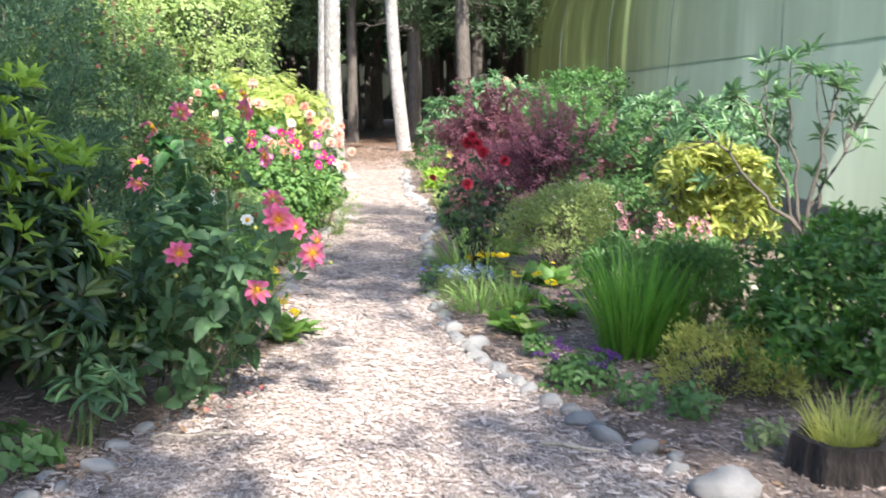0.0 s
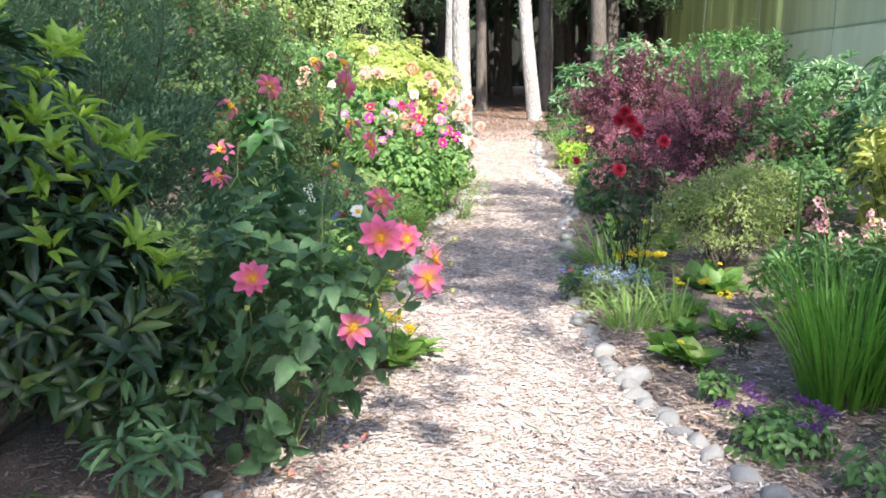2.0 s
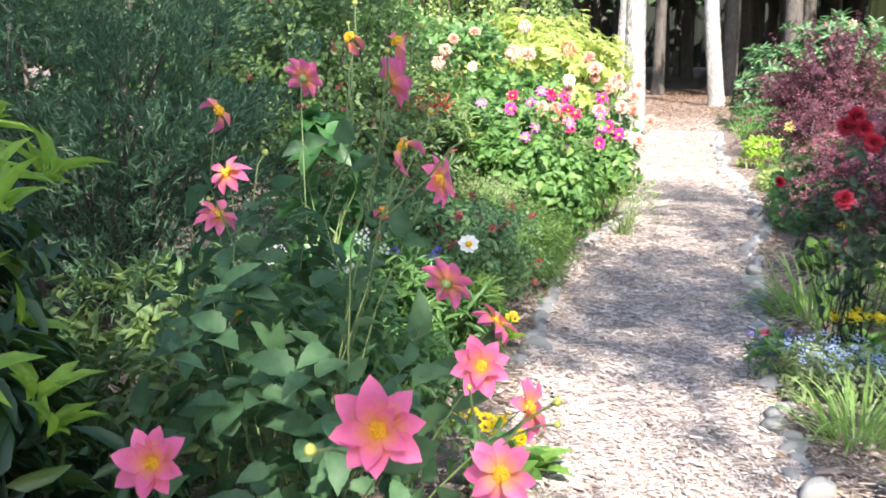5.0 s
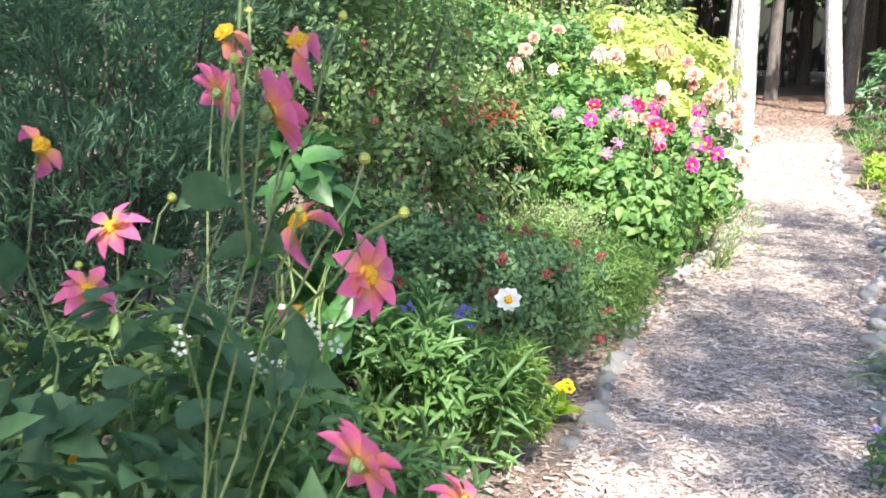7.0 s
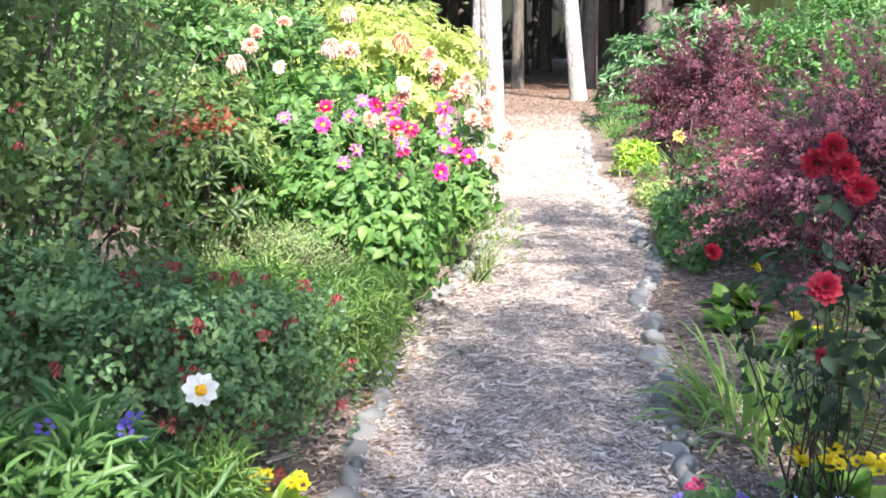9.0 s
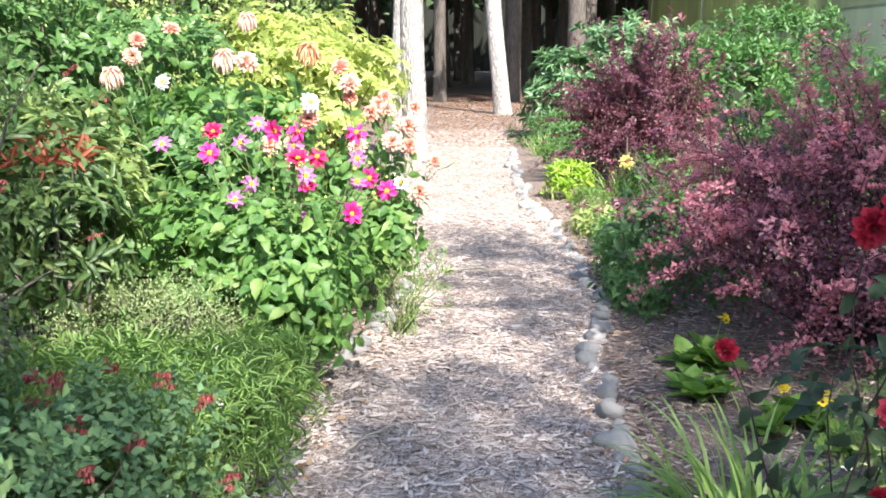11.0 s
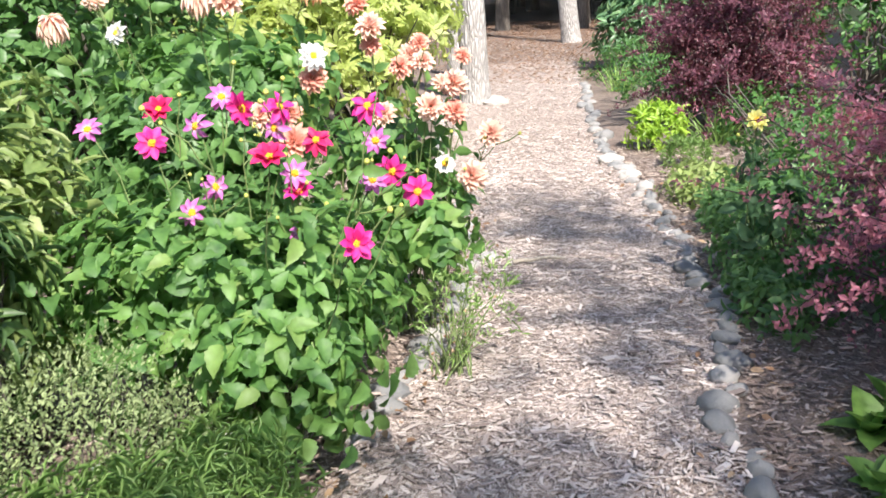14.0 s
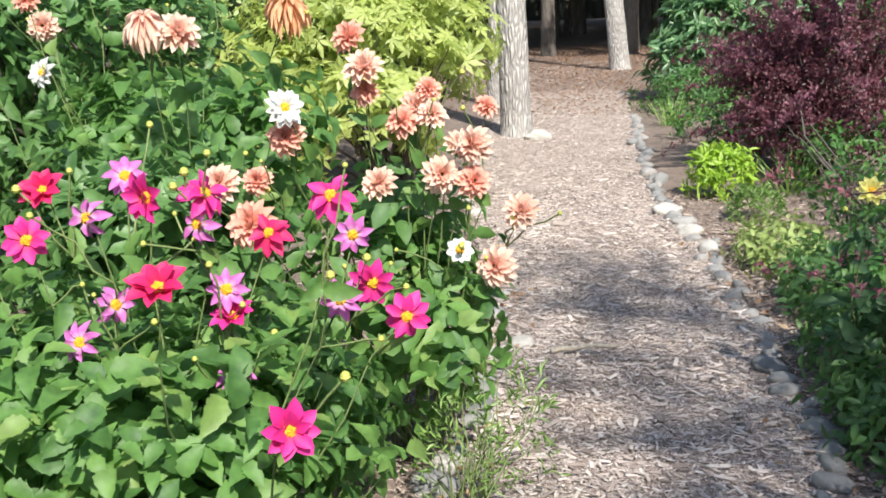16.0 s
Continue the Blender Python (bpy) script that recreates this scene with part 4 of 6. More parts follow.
# ---- the dark wood beyond ----
wr = random.Random(5)
FOREST = [trunk_mesh("forest_trunk", 13, 0.2 + 0.03 * k, 0.12, (wr.uniform(-0.015, 0.015), 0), M_BARKD, 20 + k, 12, 14, 0.05) for k in range(4)]
for k in range(120):
    yy = 36 + 36 * (k / 119) ** 1.15
    xx = wr.uniform(-0.42, 0.4) * yy - 2
    if abs(xx + 2.05 + 0.017 * (yy - 36)) < 0.8:
        xx += 2.2
    o = new("forest_tree", FOREST[k % 4])
    o.matrix_basis = pose(xx, yy, -0.03, 0, 0, wr.uniform(0, 360))
    tagged(o, "dark bare pine trunk in the shaded wood", "tree", "trees of the wood")


def canopy():
    n = 4600
    y = RNG.uniform(36.5, 80, n)
    x = RNG.uniform(-30, 30, n)
    z = 5.2 + RNG.random(n) ** 0.8 * 6.5 + 0.6 * np.sin(x * 0.9) * np.sin(y * 0.7)
    m = 3600
    xe = RNG.uniform(-16, 12, m)
    ye = RNG.uniform(34.8, 38, m)
    ze = np.where(np.abs(xe + 2.2) < 1.6, RNG.uniform(4.6, 9, m), RNG.uniform(3.6, 9, m)) + 0.5 * np.sin(xe * 1.7)
    return merge(clusters(L_NEEDLE, np.stack([x, y, z], 1), RNG.normal(0, 1, (n, 3)), 8, 1.6, 0.34, 0.35, (20, 90), 0.0),
                 clusters(L_NEEDLE, np.stack([xe, ye, ze], 1), RNG.normal(0, 1, (m, 3)), 14, 0.3, 0.05, 0.12, (20, 90), -0.2))


tagged(new("forest_canopy", raw_mesh("forest_canopy", *canopy(), M_NEEDLE)), "dense dark conifer boughs closing the wood overhead", "forest", kind="stuff")
# Curved sheet closing the view; its dark colour paints the wood's shade.
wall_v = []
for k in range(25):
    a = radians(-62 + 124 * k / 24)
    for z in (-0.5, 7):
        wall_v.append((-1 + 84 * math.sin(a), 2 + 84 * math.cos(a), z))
tagged(new("backdrop", raw_mesh("backdrop", wall_v, [(2 * i, 2 * i + 2, 2 * i + 3, 2 * i + 1) for i in range(24)], M_WOOD_SHADE)), "dark sheet painted as the wood's shade far behind the trees", "backdrop", kind="structure")


def far_hedge(name, label, boxes, n, size):
    P = []
    for x0, x1, y0, y1, h in boxes:
        k = n // len(boxes)
        z = RNG.random(k) ** 0.8 * h
        P.append(np.stack([RNG.uniform(x0, x1, k), RNG.uniform(y0, y1, k), z + 0.05], 1))
    C = np.concatenate(P)
    tagged(new(name, raw_mesh(name, *clusters(L_SMALL, C, RNG.normal(0, 1, C.shape), 7, size, 0.6, 0.12, (20, 85), 0.2), M_HEDGE)), label, "hedge", kind="stuff")


far_hedge("boundary_hedge", "tall dark green boundary hedge behind the flower beds", [(-7.5, -5.6, -4, 16, 3.4), (-9, -5.5, 16, 34, 4.2)], 6500, 0.24)
far_hedge("rear_hedge", "dark green hedge closing the garden at its start", [(-7, 9, -7.5, -6, 3.0), (8.5, 10, -6, 7, 3.0)], 2600, 0.24)

# ---- greenhouse tunnel ----


def tunnel_x(y):
    return np.interp(y, [0, 14, 26, 38], [4.7, 4.65, 4.1, 2.95])


def tunnel_film(z0, z1, rows, out=0.0, y0=7.0, y1=38.0):
    """The skin of the tunnel: upright below, bending in above the rail, billowing a little between the ribs."""
    ys = np.linspace(y0, y1, 130)
    t = np.linspace(z0, z1, rows)
    V = []
    for yy in ys:
        x0 = float(tunnel_x(yy))
        bil = 0.03 * abs(math.sin(math.pi * yy / 2.9))
        for u in t:
            if u < 2.25:
                dx, z = 0.05 * u, u
            else:
                g = (u - 2.25) / 4.2 * math.pi / 2
                dx, z = 0.11 + 4.2 * (1 - math.cos(g)) ** 1.4, 2.25 + 4.6 * math.sin(g)
            V.append((x0 + dx - out - bil * 0.6 + 0.012 * math.sin(yy * 5 + u * 3), yy, z))
    n, m = len(ys), rows
    i = (np.arange(n - 1)[:, None] * m + np.arange(m - 1)[None]).reshape(-1)
    return V, np.stack([i, i + 1, i + m + 1, i + m], 1)


gh = thing("greenhouse_tunnel", "long greenhouse tunnel of milky algae-stained plastic film", "greenhouse", kind="structure", at=(0, 0, 0))
part("upper_film", raw_mesh("upper_film", *tunnel_film(2.15, 6.45, 22), M_FILM, True), gh, "olive-stained glossy upper film")
part("side_film", raw_mesh("side_film", *tunnel_film(0.18, 2.2, 12, 0.006), M_SKIRT, True), gh, "paler lower side film")
end_v = [(float(tunnel_x(38)), 38, 0)] + [v for v in tunnel_film(0.1, 6.45, 24)[0][-24:]] + [(float(tunnel_x(38)) + 4.4, 38, 0)]
part("end_film", raw_mesh("end_film", np.array(end_v + [(float(tunnel_x(38)) + 4.4, 38.0, 2.0)]), np.array([(i, i + 1, len(end_v)) for i in range(len(end_v) - 1)]), M_FILM), gh)
for yy in np.arange(8.4, 38.2, 5.8):
    u = np.linspace(0, 6.4, 16)
    pts = []
    for q in u:
        g = max(0, (q - 2.25) / 4.2 * math.pi / 2)
        pts.append((float(tunnel_x(yy)) + (0.05 * q if q < 2.25 else 0.11 + 4.2 * (1 - math.cos(g)) ** 1.4) - 0.014, yy, q if q < 2.25 else 2.25 + 4.6 * math.sin(g)))
    part("rib", raw_mesh("rib", *tubes([pts], np.full((1, 16), 0.017), 8), M_RIB, True), gh, "grey steel rib")


def beam(x0, x1, y0, y1, z0, z1, bevel=0.008):
    bm = bmesh.new()
    bmesh.ops.create_cube(bm, size=1)
    bmesh.ops.transform(bm, matrix=Matrix.Translation(((x0 + x1) / 2, (y0 + y1) / 2, (z0 + z1) / 2)) @ Matrix.Diagonal((x1 - x0, y1 - y0, z1 - z0, 1)), verts=bm.verts)
    bmesh.ops.bevel(bm, geom=bm.edges[:], offset=bevel, segments=2, affect="EDGES")
    return bm


def bm_part(name, bm, material, parent, label="", at=None):
    me = bpy.data.meshes.new(name)
    bm.to_mesh(me)
    bm.free()
    me.materials.append(material)
    return part(name, me, parent, label, at)


for yy in np.arange(7.0, 37, 4.0):
    bm_part("base_board", beam(0, 0.04, 0, 3.985, -0.03, 0.26), M_PLANK, gh, "weathered timber base board", pose(float(tunnel_x(yy)) - 0.05, yy, 0, 0, 0, math.degrees(math.atan2(float(tunnel_x(yy) - tunnel_x(yy + 4)), 4))))

# ---- left bed, walking order ----
R = RNG
rhodo = shrub("rhododendron", "dark glossy rhododendron with fresh lime shoots at the path edge", "shrub", (-2.5, 4.75), [(-2.55, 4.7, 0.95, 0.7, 0.6, 0.72), (-2.15, 4.55, 0.75, 0.5, 0.45, 0.6), (-2.9, 4.6, 0.7, 0.6, 0.6, 0.7), (-1.85, 4.45, 0.6, 0.32, 0.32, 0.45), (-1.75, 4.75, 0.3, 0.4, 0.3, 0.3)], 480, 9, L_LANCE, 0.13, 0.29, M_RHODO, 0.012, (45, 95), 34, 0.014, loose=0.45)
C, A = in_blobs([(-0.05, 0.0, 0.8, 0.6, 0.5, 0.7), (0.35, -0.15, 0.6, 0.45, 0.4, 0.5), (-0.4, -0.1, 0.6, 0.55, 0.5, 0.6), (0.65, -0.2, 0.45, 0.28, 0.28, 0.38)], 420, 0.1, 0.75)
part("inner_foliage", raw_mesh("inner_foliage", *clusters(L_LANCE, C, A, 8, 0.12, 0.3, 0.02, (40, 100), -0.2), M_RHODO, True), rhodo, "old dark leaves inside the bush")
C, A = in_blobs([(-0.05, -0.05, 0.95, 0.7, 0.6, 0.72), (0.35, -0.2, 0.75, 0.5, 0.45, 0.6), (0.65, -0.3, 0.6, 0.32, 0.32, 0.45)], 150, 1.02, 1.12)
keep = (A[:, 2] > 0.25) & (A[:, 0] > -0.5)
M_LIME = leaf_mat("lime_new_leaf", (0.12, 0.22, 0.03), (0.26, 0.38, 0.05), 0.45, 0.4)
SH_V, SH_F = clusters(L_LANCE, C[keep], A[keep], 8, 0.118, 0.28, 0.008, (10, 60), 1.0)
NV = len(L_LANCE[0])
for i in range(min(296, len(SH_V) // NV)):
    part("new_leaf", raw_mesh("new_leaf", SH_V[i * NV:(i + 1) * NV], L_LANCE[1], M_LIME, True), rhodo, "lime green new leaf")
if len(SH_V) // NV > 296:
    rest = part("new_leaves", raw_mesh("new_leaves", SH_V[296 * NV:], SH_F[296 * len(L_LANCE[1]):] - 296 * NV, M_LIME, True), rhodo)
    tagged(rest, "lime green new leaves", kind="stuff")
young = shrub("young_rhododendron", "young rhododendron shoot with pale whorled leaves", "shrub", (-1.62, 4.25), [(-1.6, 4.26, 0.42, 0.05, 0.05, 0.1), (-1.56, 4.2, 0.26, 0.1, 0.08, 0.08), (-1.46, 4.22, 0.24, 0.06, 0.06, 0.05)], 9, 9, L_LANCE, 0.14, 0.22, M_RHODO_B, 0.008, (45, 90), 9, 0.005, M_STEM)
shrub("low_leafy_plant", "low leafy primrose plant in the shaded bed corner", "plant", (-1.8, 3.95), [(-1.8, 3.95, 0.06, 0.18, 0.16, 0.08)], 22, 6, L_OVAL, 0.09, 0.5, M_BUSH, 0.02, (50, 90), 0)
shrub("low_leafy_plant", "tiny lime seedling clump beside grey stones", "plant", (-1.85, 3.5), [(-1.85, 3.5, 0.05, 0.1, 0.1, 0.05)], 12, 5, L_OVAL, 0.06, 0.5, M_FINE, 0.02, (50, 90), 0)
shrub("feathery_conifer", "soft feathery blue-green conifer bush", "shrub", (-3.3, 7.2), [(-3.2, 7.0, 1.3, 0.85, 0.9, 1.05), (-3.9, 6.6, 1.5, 0.9, 0.9, 1.2), (-2.7, 6.7, 0.8, 0.55, 0.6, 0.75), (-3.6, 8.2, 1.9, 0.9, 0.9, 1.1), (-4.6, 7.4, 1.8, 0.8, 1.0, 1.3), (-3.3, 7.3, 0.45, 0.85, 0.8, 0.5), (-4.2, 7.2, 0.5, 0.8, 0.9, 0.55)], 4100, 16, L_NEEDLE, 0.07, 0.1, M_FEATHER, 0.03, (5, 50), 60, 0.012, None, 0.55, 1.1, 0.8)
fu = shrub("fuchsia_bush", "tall fuchsia bush hung with small red flowers", "shrub", (-2.85, 8.9), [(-2.85, 8.85, 1.15, 0.75, 0.9, 0.9), (-2.42, 8.35, 0.75, 0.45, 0.55, 0.6), (-3.4, 9.6, 1.7, 0.8, 0.9, 0.9), (-3.0, 8.2, 1.3, 0.6, 0.6, 0.8)], 2100, 8, L_SMALL, 0.05, 0.55, M_FUCHSIA, 0.04, (30, 90), 50, 0.01)
C, A = in_blobs([(-2.85, 8.85, 1.15, 0.75, 0.9, 0.9), (-2.42, 8.35, 0.75, 0.45, 0.55, 0.6), (-3.4, 9.6, 1.7, 0.8, 0.9, 0.9), (-3.0, 8.2, 1.3, 0.6, 0.6, 0.8)], 150, 1.0, 1.13)
for c in C:
    sprinkle(fu, "flower", [c - np.array([-2.85, 8.9, 0]) + R.normal(0, 0.016, 3) for k in range(3)], S_DROP, 0.62, 0.4, (0, 0, 1))
HB = [(-1.95, 7.95, 0.4, 0.5, 0.5, 0.38), (-1.65, 8.35, 0.32, 0.3, 0.45, 0.34), (-2.3, 7.9, 0.5, 0.4, 0.4, 0.42)]
hs = shrub("honeysuckle_shrub", "low blue-green shrub with coral red dangling flower clusters", "shrub", (-1.8, 8.1), HB, 1500, 8, L_SMALL, 0.036, 0.62, M_BLUEGREEN, 0.025, (30, 90), 30, 0.005)
C, A = in_blobs(HB[:2], 48, 1.0, 1.12)
for c in C:
    sprinkle(hs, "flower", [c - np.array([-1.8, 8.1, 0]) + R.normal(0, 0.013, 3) for k in range(6)], S_DROP, 0.62, 0.35, (0, 0, 1))
shrub("light_green_tree", "tall rounded shrub with small sunlit pale green leaves", "shrub", (-4.3, 17.6), [(-4.2, 17.3, 2.6, 1.35, 1.2, 1.2), (-4.9, 17.6, 3.6, 1.4, 1.2, 1.2), (-3.6, 17.8, 3.6, 0.95, 1.0, 1.1), (-4.4, 17.4, 1.3, 1.4, 1.1, 1.0), (-5.8, 16.5, 2.2, 1.2, 1.2, 1.6)], 3600, 11, L_SMALL, 0.078, 0.55, M_LIGHT, 0.07, (30, 90), 40, 0.025)
shrub("dark_leafy_shrub", "broad-leaved dark green shrub behind the dahlias", "shrub", (-3.6, 13.4), [(-3.6, 13.2, 0.9, 1.0, 0.9, 0.9), (-4.4, 12.6, 1.2, 1.0, 0.9, 1.1), (-3.0, 12.6, 0.6, 0.6, 0.6, 0.55)], 1100, 8, L_OVAL, 0.11, 0.5, M_BUSH, 0.05, (30, 90), 30, 0.014)
shrub("japanese_maple", "golden green maple with lobed leaves in front of the pine trunk", "tree", (-2.75, 16.6), [(-2.7, 16.4, 1.1, 0.7, 0.7, 0.6), (-3.2, 16.8, 1.45, 0.8, 0.8, 0.5), (-2.3, 16.7, 1.15, 0.42, 0.45, 0.5), (-2.9, 16.0, 0.65, 0.75, 0.6, 0.45), (-3.7, 16.5, 0.9, 0.6, 0.6, 0.6)], 470, 6, L_MAPLE, 0.15, 1.0, M_MAPLE, 0.06, (60, 110), 30, 0.014)
shrub("leafy_perennial", "bright green leafy perennial among the dahlias", "plant", (-2.45, 11.75), [(-2.45, 11.75, 0.6, 0.45, 0.4, 0.5), (-2.2, 11.4, 0.75, 0.3, 0.3, 0.3)], 330, 7, L_OVAL, 0.1, 0.5, M_BUSH, 0.03, (35, 90), 24, 0.006, M_STEM)
pe = shrub("red_tipped_shrub", "glossy narrow-leaved shrub with reddish new tips", "shrub", (-2.5, 9.95), [(-2.48, 9.85, 0.68, 0.3, 0.32, 0.4), (-2.85, 10.2, 0.8, 0.38, 0.38, 0.48)], 210, 11, L_LANCE, 0.115, 0.24, M_PEONY, 0.015, (40, 95), 20, 0.008)
shrub("red_tipped_shrub", "reddish new shoots over glossy narrow leaves", "shrub", (-2.55, 9.9), [(-2.45, 9.8, 1.1, 0.25, 0.2, 0.1)], 8, 9, L_LANCE, 0.09, 0.22, leaf_mat("red_new_leaf", (0.16, 0.03, 0.02), (0.32, 0.09, 0.05)), 0.012, (20, 70), 8, 0.005)
shrub("variegated_shrub", "pale cream-green variegated shrub beside the dahlias", "shrub", (-2.6, 10.5), [(-2.65, 10.5, 0.72, 0.32, 0.33, 0.36), (-2.95, 10.7, 0.9, 0.38, 0.4, 0.38), (-2.5, 10.25, 0.5, 0.22, 0.22, 0.28)], 300, 8, L_LANCE, 0.1, 0.34, M_VARIEG, 0.03, (30, 90), 24, 0.006)
shrub("grey_herb", "grey-green aromatic herb with tiny leaves", "plant", (-2.0, 9.75), [(-2.0, 9.72, 0.3, 0.34, 0.34, 0.32), (-2.25, 9.35, 0.25, 0.32, 0.3, 0.28), (-1.8, 9.95, 0.2, 0.2, 0.2, 0.22)], 1500, 8, L_SMALL, 0.019, 0.42, M_HERB, 0.045, (10, 70), 60, 0.003)
fine = shrub("fine_leaved_clump", "spreading clump of fine bright green leaves at the path edge", "plant", (-1.7, 9.15), [(-1.68, 9.1, 0.2, 0.3, 0.45, 0.28), (-1.6, 9.65, 0.18, 0.2, 0.3, 0.22), (-1.95, 8.9, 0.3, 0.35, 0.4, 0.28)], 1300, 10, L_NEEDLE, 0.072, 0.1, M_FINE, 0.03, (25, 90), 40, 0.003, M_STEM)
C, A = in_blobs([(0.02, -0.05, 0.2, 0.3, 0.45, 0.28), (0.1, 0.5, 0.18, 0.2, 0.3, 0.22), (-0.25, -0.25, 0.3, 0.35, 0.4, 0.28)], 60, 1.0, 1.12)
sprinkle(fine, "flower_head", C, S_WHITE, 0.7)
ge = shrub("gentian_clump", "leafy green gentian clump with blue flowers", "plant", (-1.75, 7.0), [(-1.75, 7.0, 0.32, 0.28, 0.25, 0.32), (-1.52, 7.1, 0.25, 0.18, 0.2, 0.25), (-1.95, 6.85, 0.35, 0.2, 0.25, 0.32)], 320, 7, L_LANCE, 0.11, 0.17, M_BUSH, 0.02, (12, 58), 30, 0.004, M_STEM, up=0.9)
sprinkle(ge, "flower_head", [(0.2, 0.1, 0.6), (0.23, 0.12, 0.57), (0.1, -0.12, 0.5), (0.05, 0.0, 0.64), (0.13, -0.1, 0.46), (-0.1, -0.05, 0.62), (0.22, 0.1, 0.63)], S_BLUE, 1.3)
co = shrub("cosmos_plant", "feathery-leaved cosmos with one white bloom", "plant", (-1.42, 7.25), [(-1.4, 7.25, 0.25, 0.1, 0.12, 0.22)], 90, 12, L_NEEDLE, 0.08, 0.06, M_FINE, 0.02, (20, 80), 8, 0.003, M_STEM)
flower(co, (-0.03, 0.08, 0.63), (0.1, -0.8, 0.45), H_WHITE[0], 1.05)


def primrose(label, x, y, r, tops, heads=S_YEL, name="primrose_plant", n=16, scale=1.0, h=0.17, material=None, hang=0.0):
    """A rosette of crinkled leaves with flower clusters standing over it."""
    if name == "primrose_plant":
        p = thing(name, label, "plant", "bedding plants", "", (x, y, 0))
        crowns = 2 + int(r / 0.05)
        C = np.concatenate([RNG.normal(0, r * 0.55, (crowns, 2)), np.full((crowns, 1), 0.025)], 1)
        A = np.concatenate([C[:, :2] * 1.5, np.ones((crowns, 1))], 1)
        V, F = clusters(L_BROAD, C, A, 13, 0.09 + 0.36 * r, 0.72, 0.006, (14, 74), 0.7)
        V[:, 2] = np.maximum(V[:, 2], 0.008)
        nv = len(L_BROAD[0])
        for i in range(crowns * 13):
            part("leaf", raw_mesh("leaf", V[i * nv:(i + 1) * nv], L_BROAD[1], material or M_PRIM, True), p)
    else:
        p = shrub(name, label, "plant", (x, y), [(x, y, 0.07, r, r, 0.07)], n, 6, L_OVAL, 0.05, 0.55, material or M_BUSH, 0.02, (58, 95), 0, group="bedding plants")
    for tx, ty, tz, k in tops:
        sprinkle(p, "flower_head", [np.array([tx, ty, tz]) + R.normal(0, 0.022, 3) * np.array([1, 1, 0.5]) for q in range(k)], heads, scale, 0.35, (0, -0.45, 0.8))
        V, F = tubes(arcs([(tx * 0.4, ty * 0.4, 0.02)], [(tx, ty, tz - 0.01)], 0.05, 5), np.array([[0.003] * 5]))
        part("stalk", raw_mesh("stalk", V, F, M_STEM, True), p)
    return p


primrose("yellow primrose beside the border stones", -1.44, 7.72, 0.15, [(-0.09, -0.02, 0.19, 8), (0.0, 0.03, 0.19, 7), (0.07, 0.05, 0.17, 5)], material=M_LIME)
primrose("low yellow bedding flowers below the dahlias", -1.0, 6.15, 0.15, [(0.06, 0.08, 0.17, 4), (-0.03, 0.0, 0.25, 5), (-0.1, -0.05, 0.3, 5), (0.02, -0.15, 0.3, 4), (-0.2, 0.2, 0.25, 3)])
ne = shrub("nemesia_plant", "airy plant with small white and cream flowers under the dahlia", "plant", (-1.55, 5.65), [(-1.5, 5.7, 0.5, 0.3, 0.25, 0.38), (-1.25, 5.95, 0.3, 0.22, 0.22, 0.26)], 250, 7, L_LANCE, 0.07, 0.3, M_BUSH, 0.025, (25, 85), 26, 0.003, M_STEM)
WF = [(-0.22, 0.05, 0.86), (-0.09, 0.05, 0.9), (0.22, 0.05, 0.92), (0.14, 0.05, 0.84), (-0.03, 0.05, 0.61), (0.19, 0.05, 0.93), (0.27, 0.05, 0.95)]
for c in WF:
    sprinkle(ne, "flower_head", [np.array(c) + R.normal(0, 0.035, 3) for k in range(4)], S_WHITE, 1.1, 0.6, (0.2, -0.5, 0.5))
shrub("bed_undergrowth", "low tangled dark green growth below the dahlia", "plant", (-2.0, 5.9), [(-2.0, 5.8, 0.25, 0.45, 0.4, 0.28), (-2.4, 6.2, 0.35, 0.4, 0.4, 0.35), (-1.6, 6.3, 0.2, 0.3, 0.3, 0.22), (-2.2, 5.3, 0.2, 0.4, 0.3, 0.2), (-2.75, 5.6, 0.3, 0.5, 0.4, 0.3), (-3.3, 5.7, 0.35, 0.5, 0.4, 0.35)], 600, 8, L_LANCE, 0.09, 0.3, M_FUCHSIA, 0.03, (25, 85), 24, 0.004, M_STEM, kind="stuff")
shrub("broad_leaved_perennial", "tall stem of glossy broad green leaves", "plant", (-1.8, 6.45), [(-1.78, 6.45, 1.05, 0.12, 0.12, 0.22), (-1.84, 6.55, 0.7, 0.1, 0.1, 0.2)], 28, 4, L_BROAD, 0.125, 0.6, M_GLOSSY, 0.02, (55, 100), 10, 0.006, M_STEM)
D1 = [(-1.16, 4.33, 0.835), (-0.70, 4.2, 1.0), (-1.47, 5.62, 1.44), (-1.02, 5.11, 1.45), (-1.70, 5.57, 1.16), (-1.68, 5.47, 1.05), (-0.87, 5.08, 1.0), (-0.73, 4.87, 0.88), (-0.6, 4.52, 0.81),
      (-0.835, 4.40, 0.66), (-0.62, 4.82, 0.82), (-0.94, 5.23, 1.215), (-0.81, 5.31, 0.85)]
AWAY, SIDE, OUT = (0.25, 0.75, 0.35), (0.85, -0.1, 0.2), (0.15, -0.85, 0.4)
D1_FACE = {0: OUT, 1: OUT, 2: AWAY, 3: (0.5, 0.6, 0.3), 4: (-0.2, -0.5, 0.7), 5: (0.4, -0.2, 0.8), 6: AWAY, 7: OUT, 8: OUT, 9: (-0.1, -0.8, 0.5), 10: SIDE, 11: SIDE, 12: (0.5, 0.3, 0.6)}
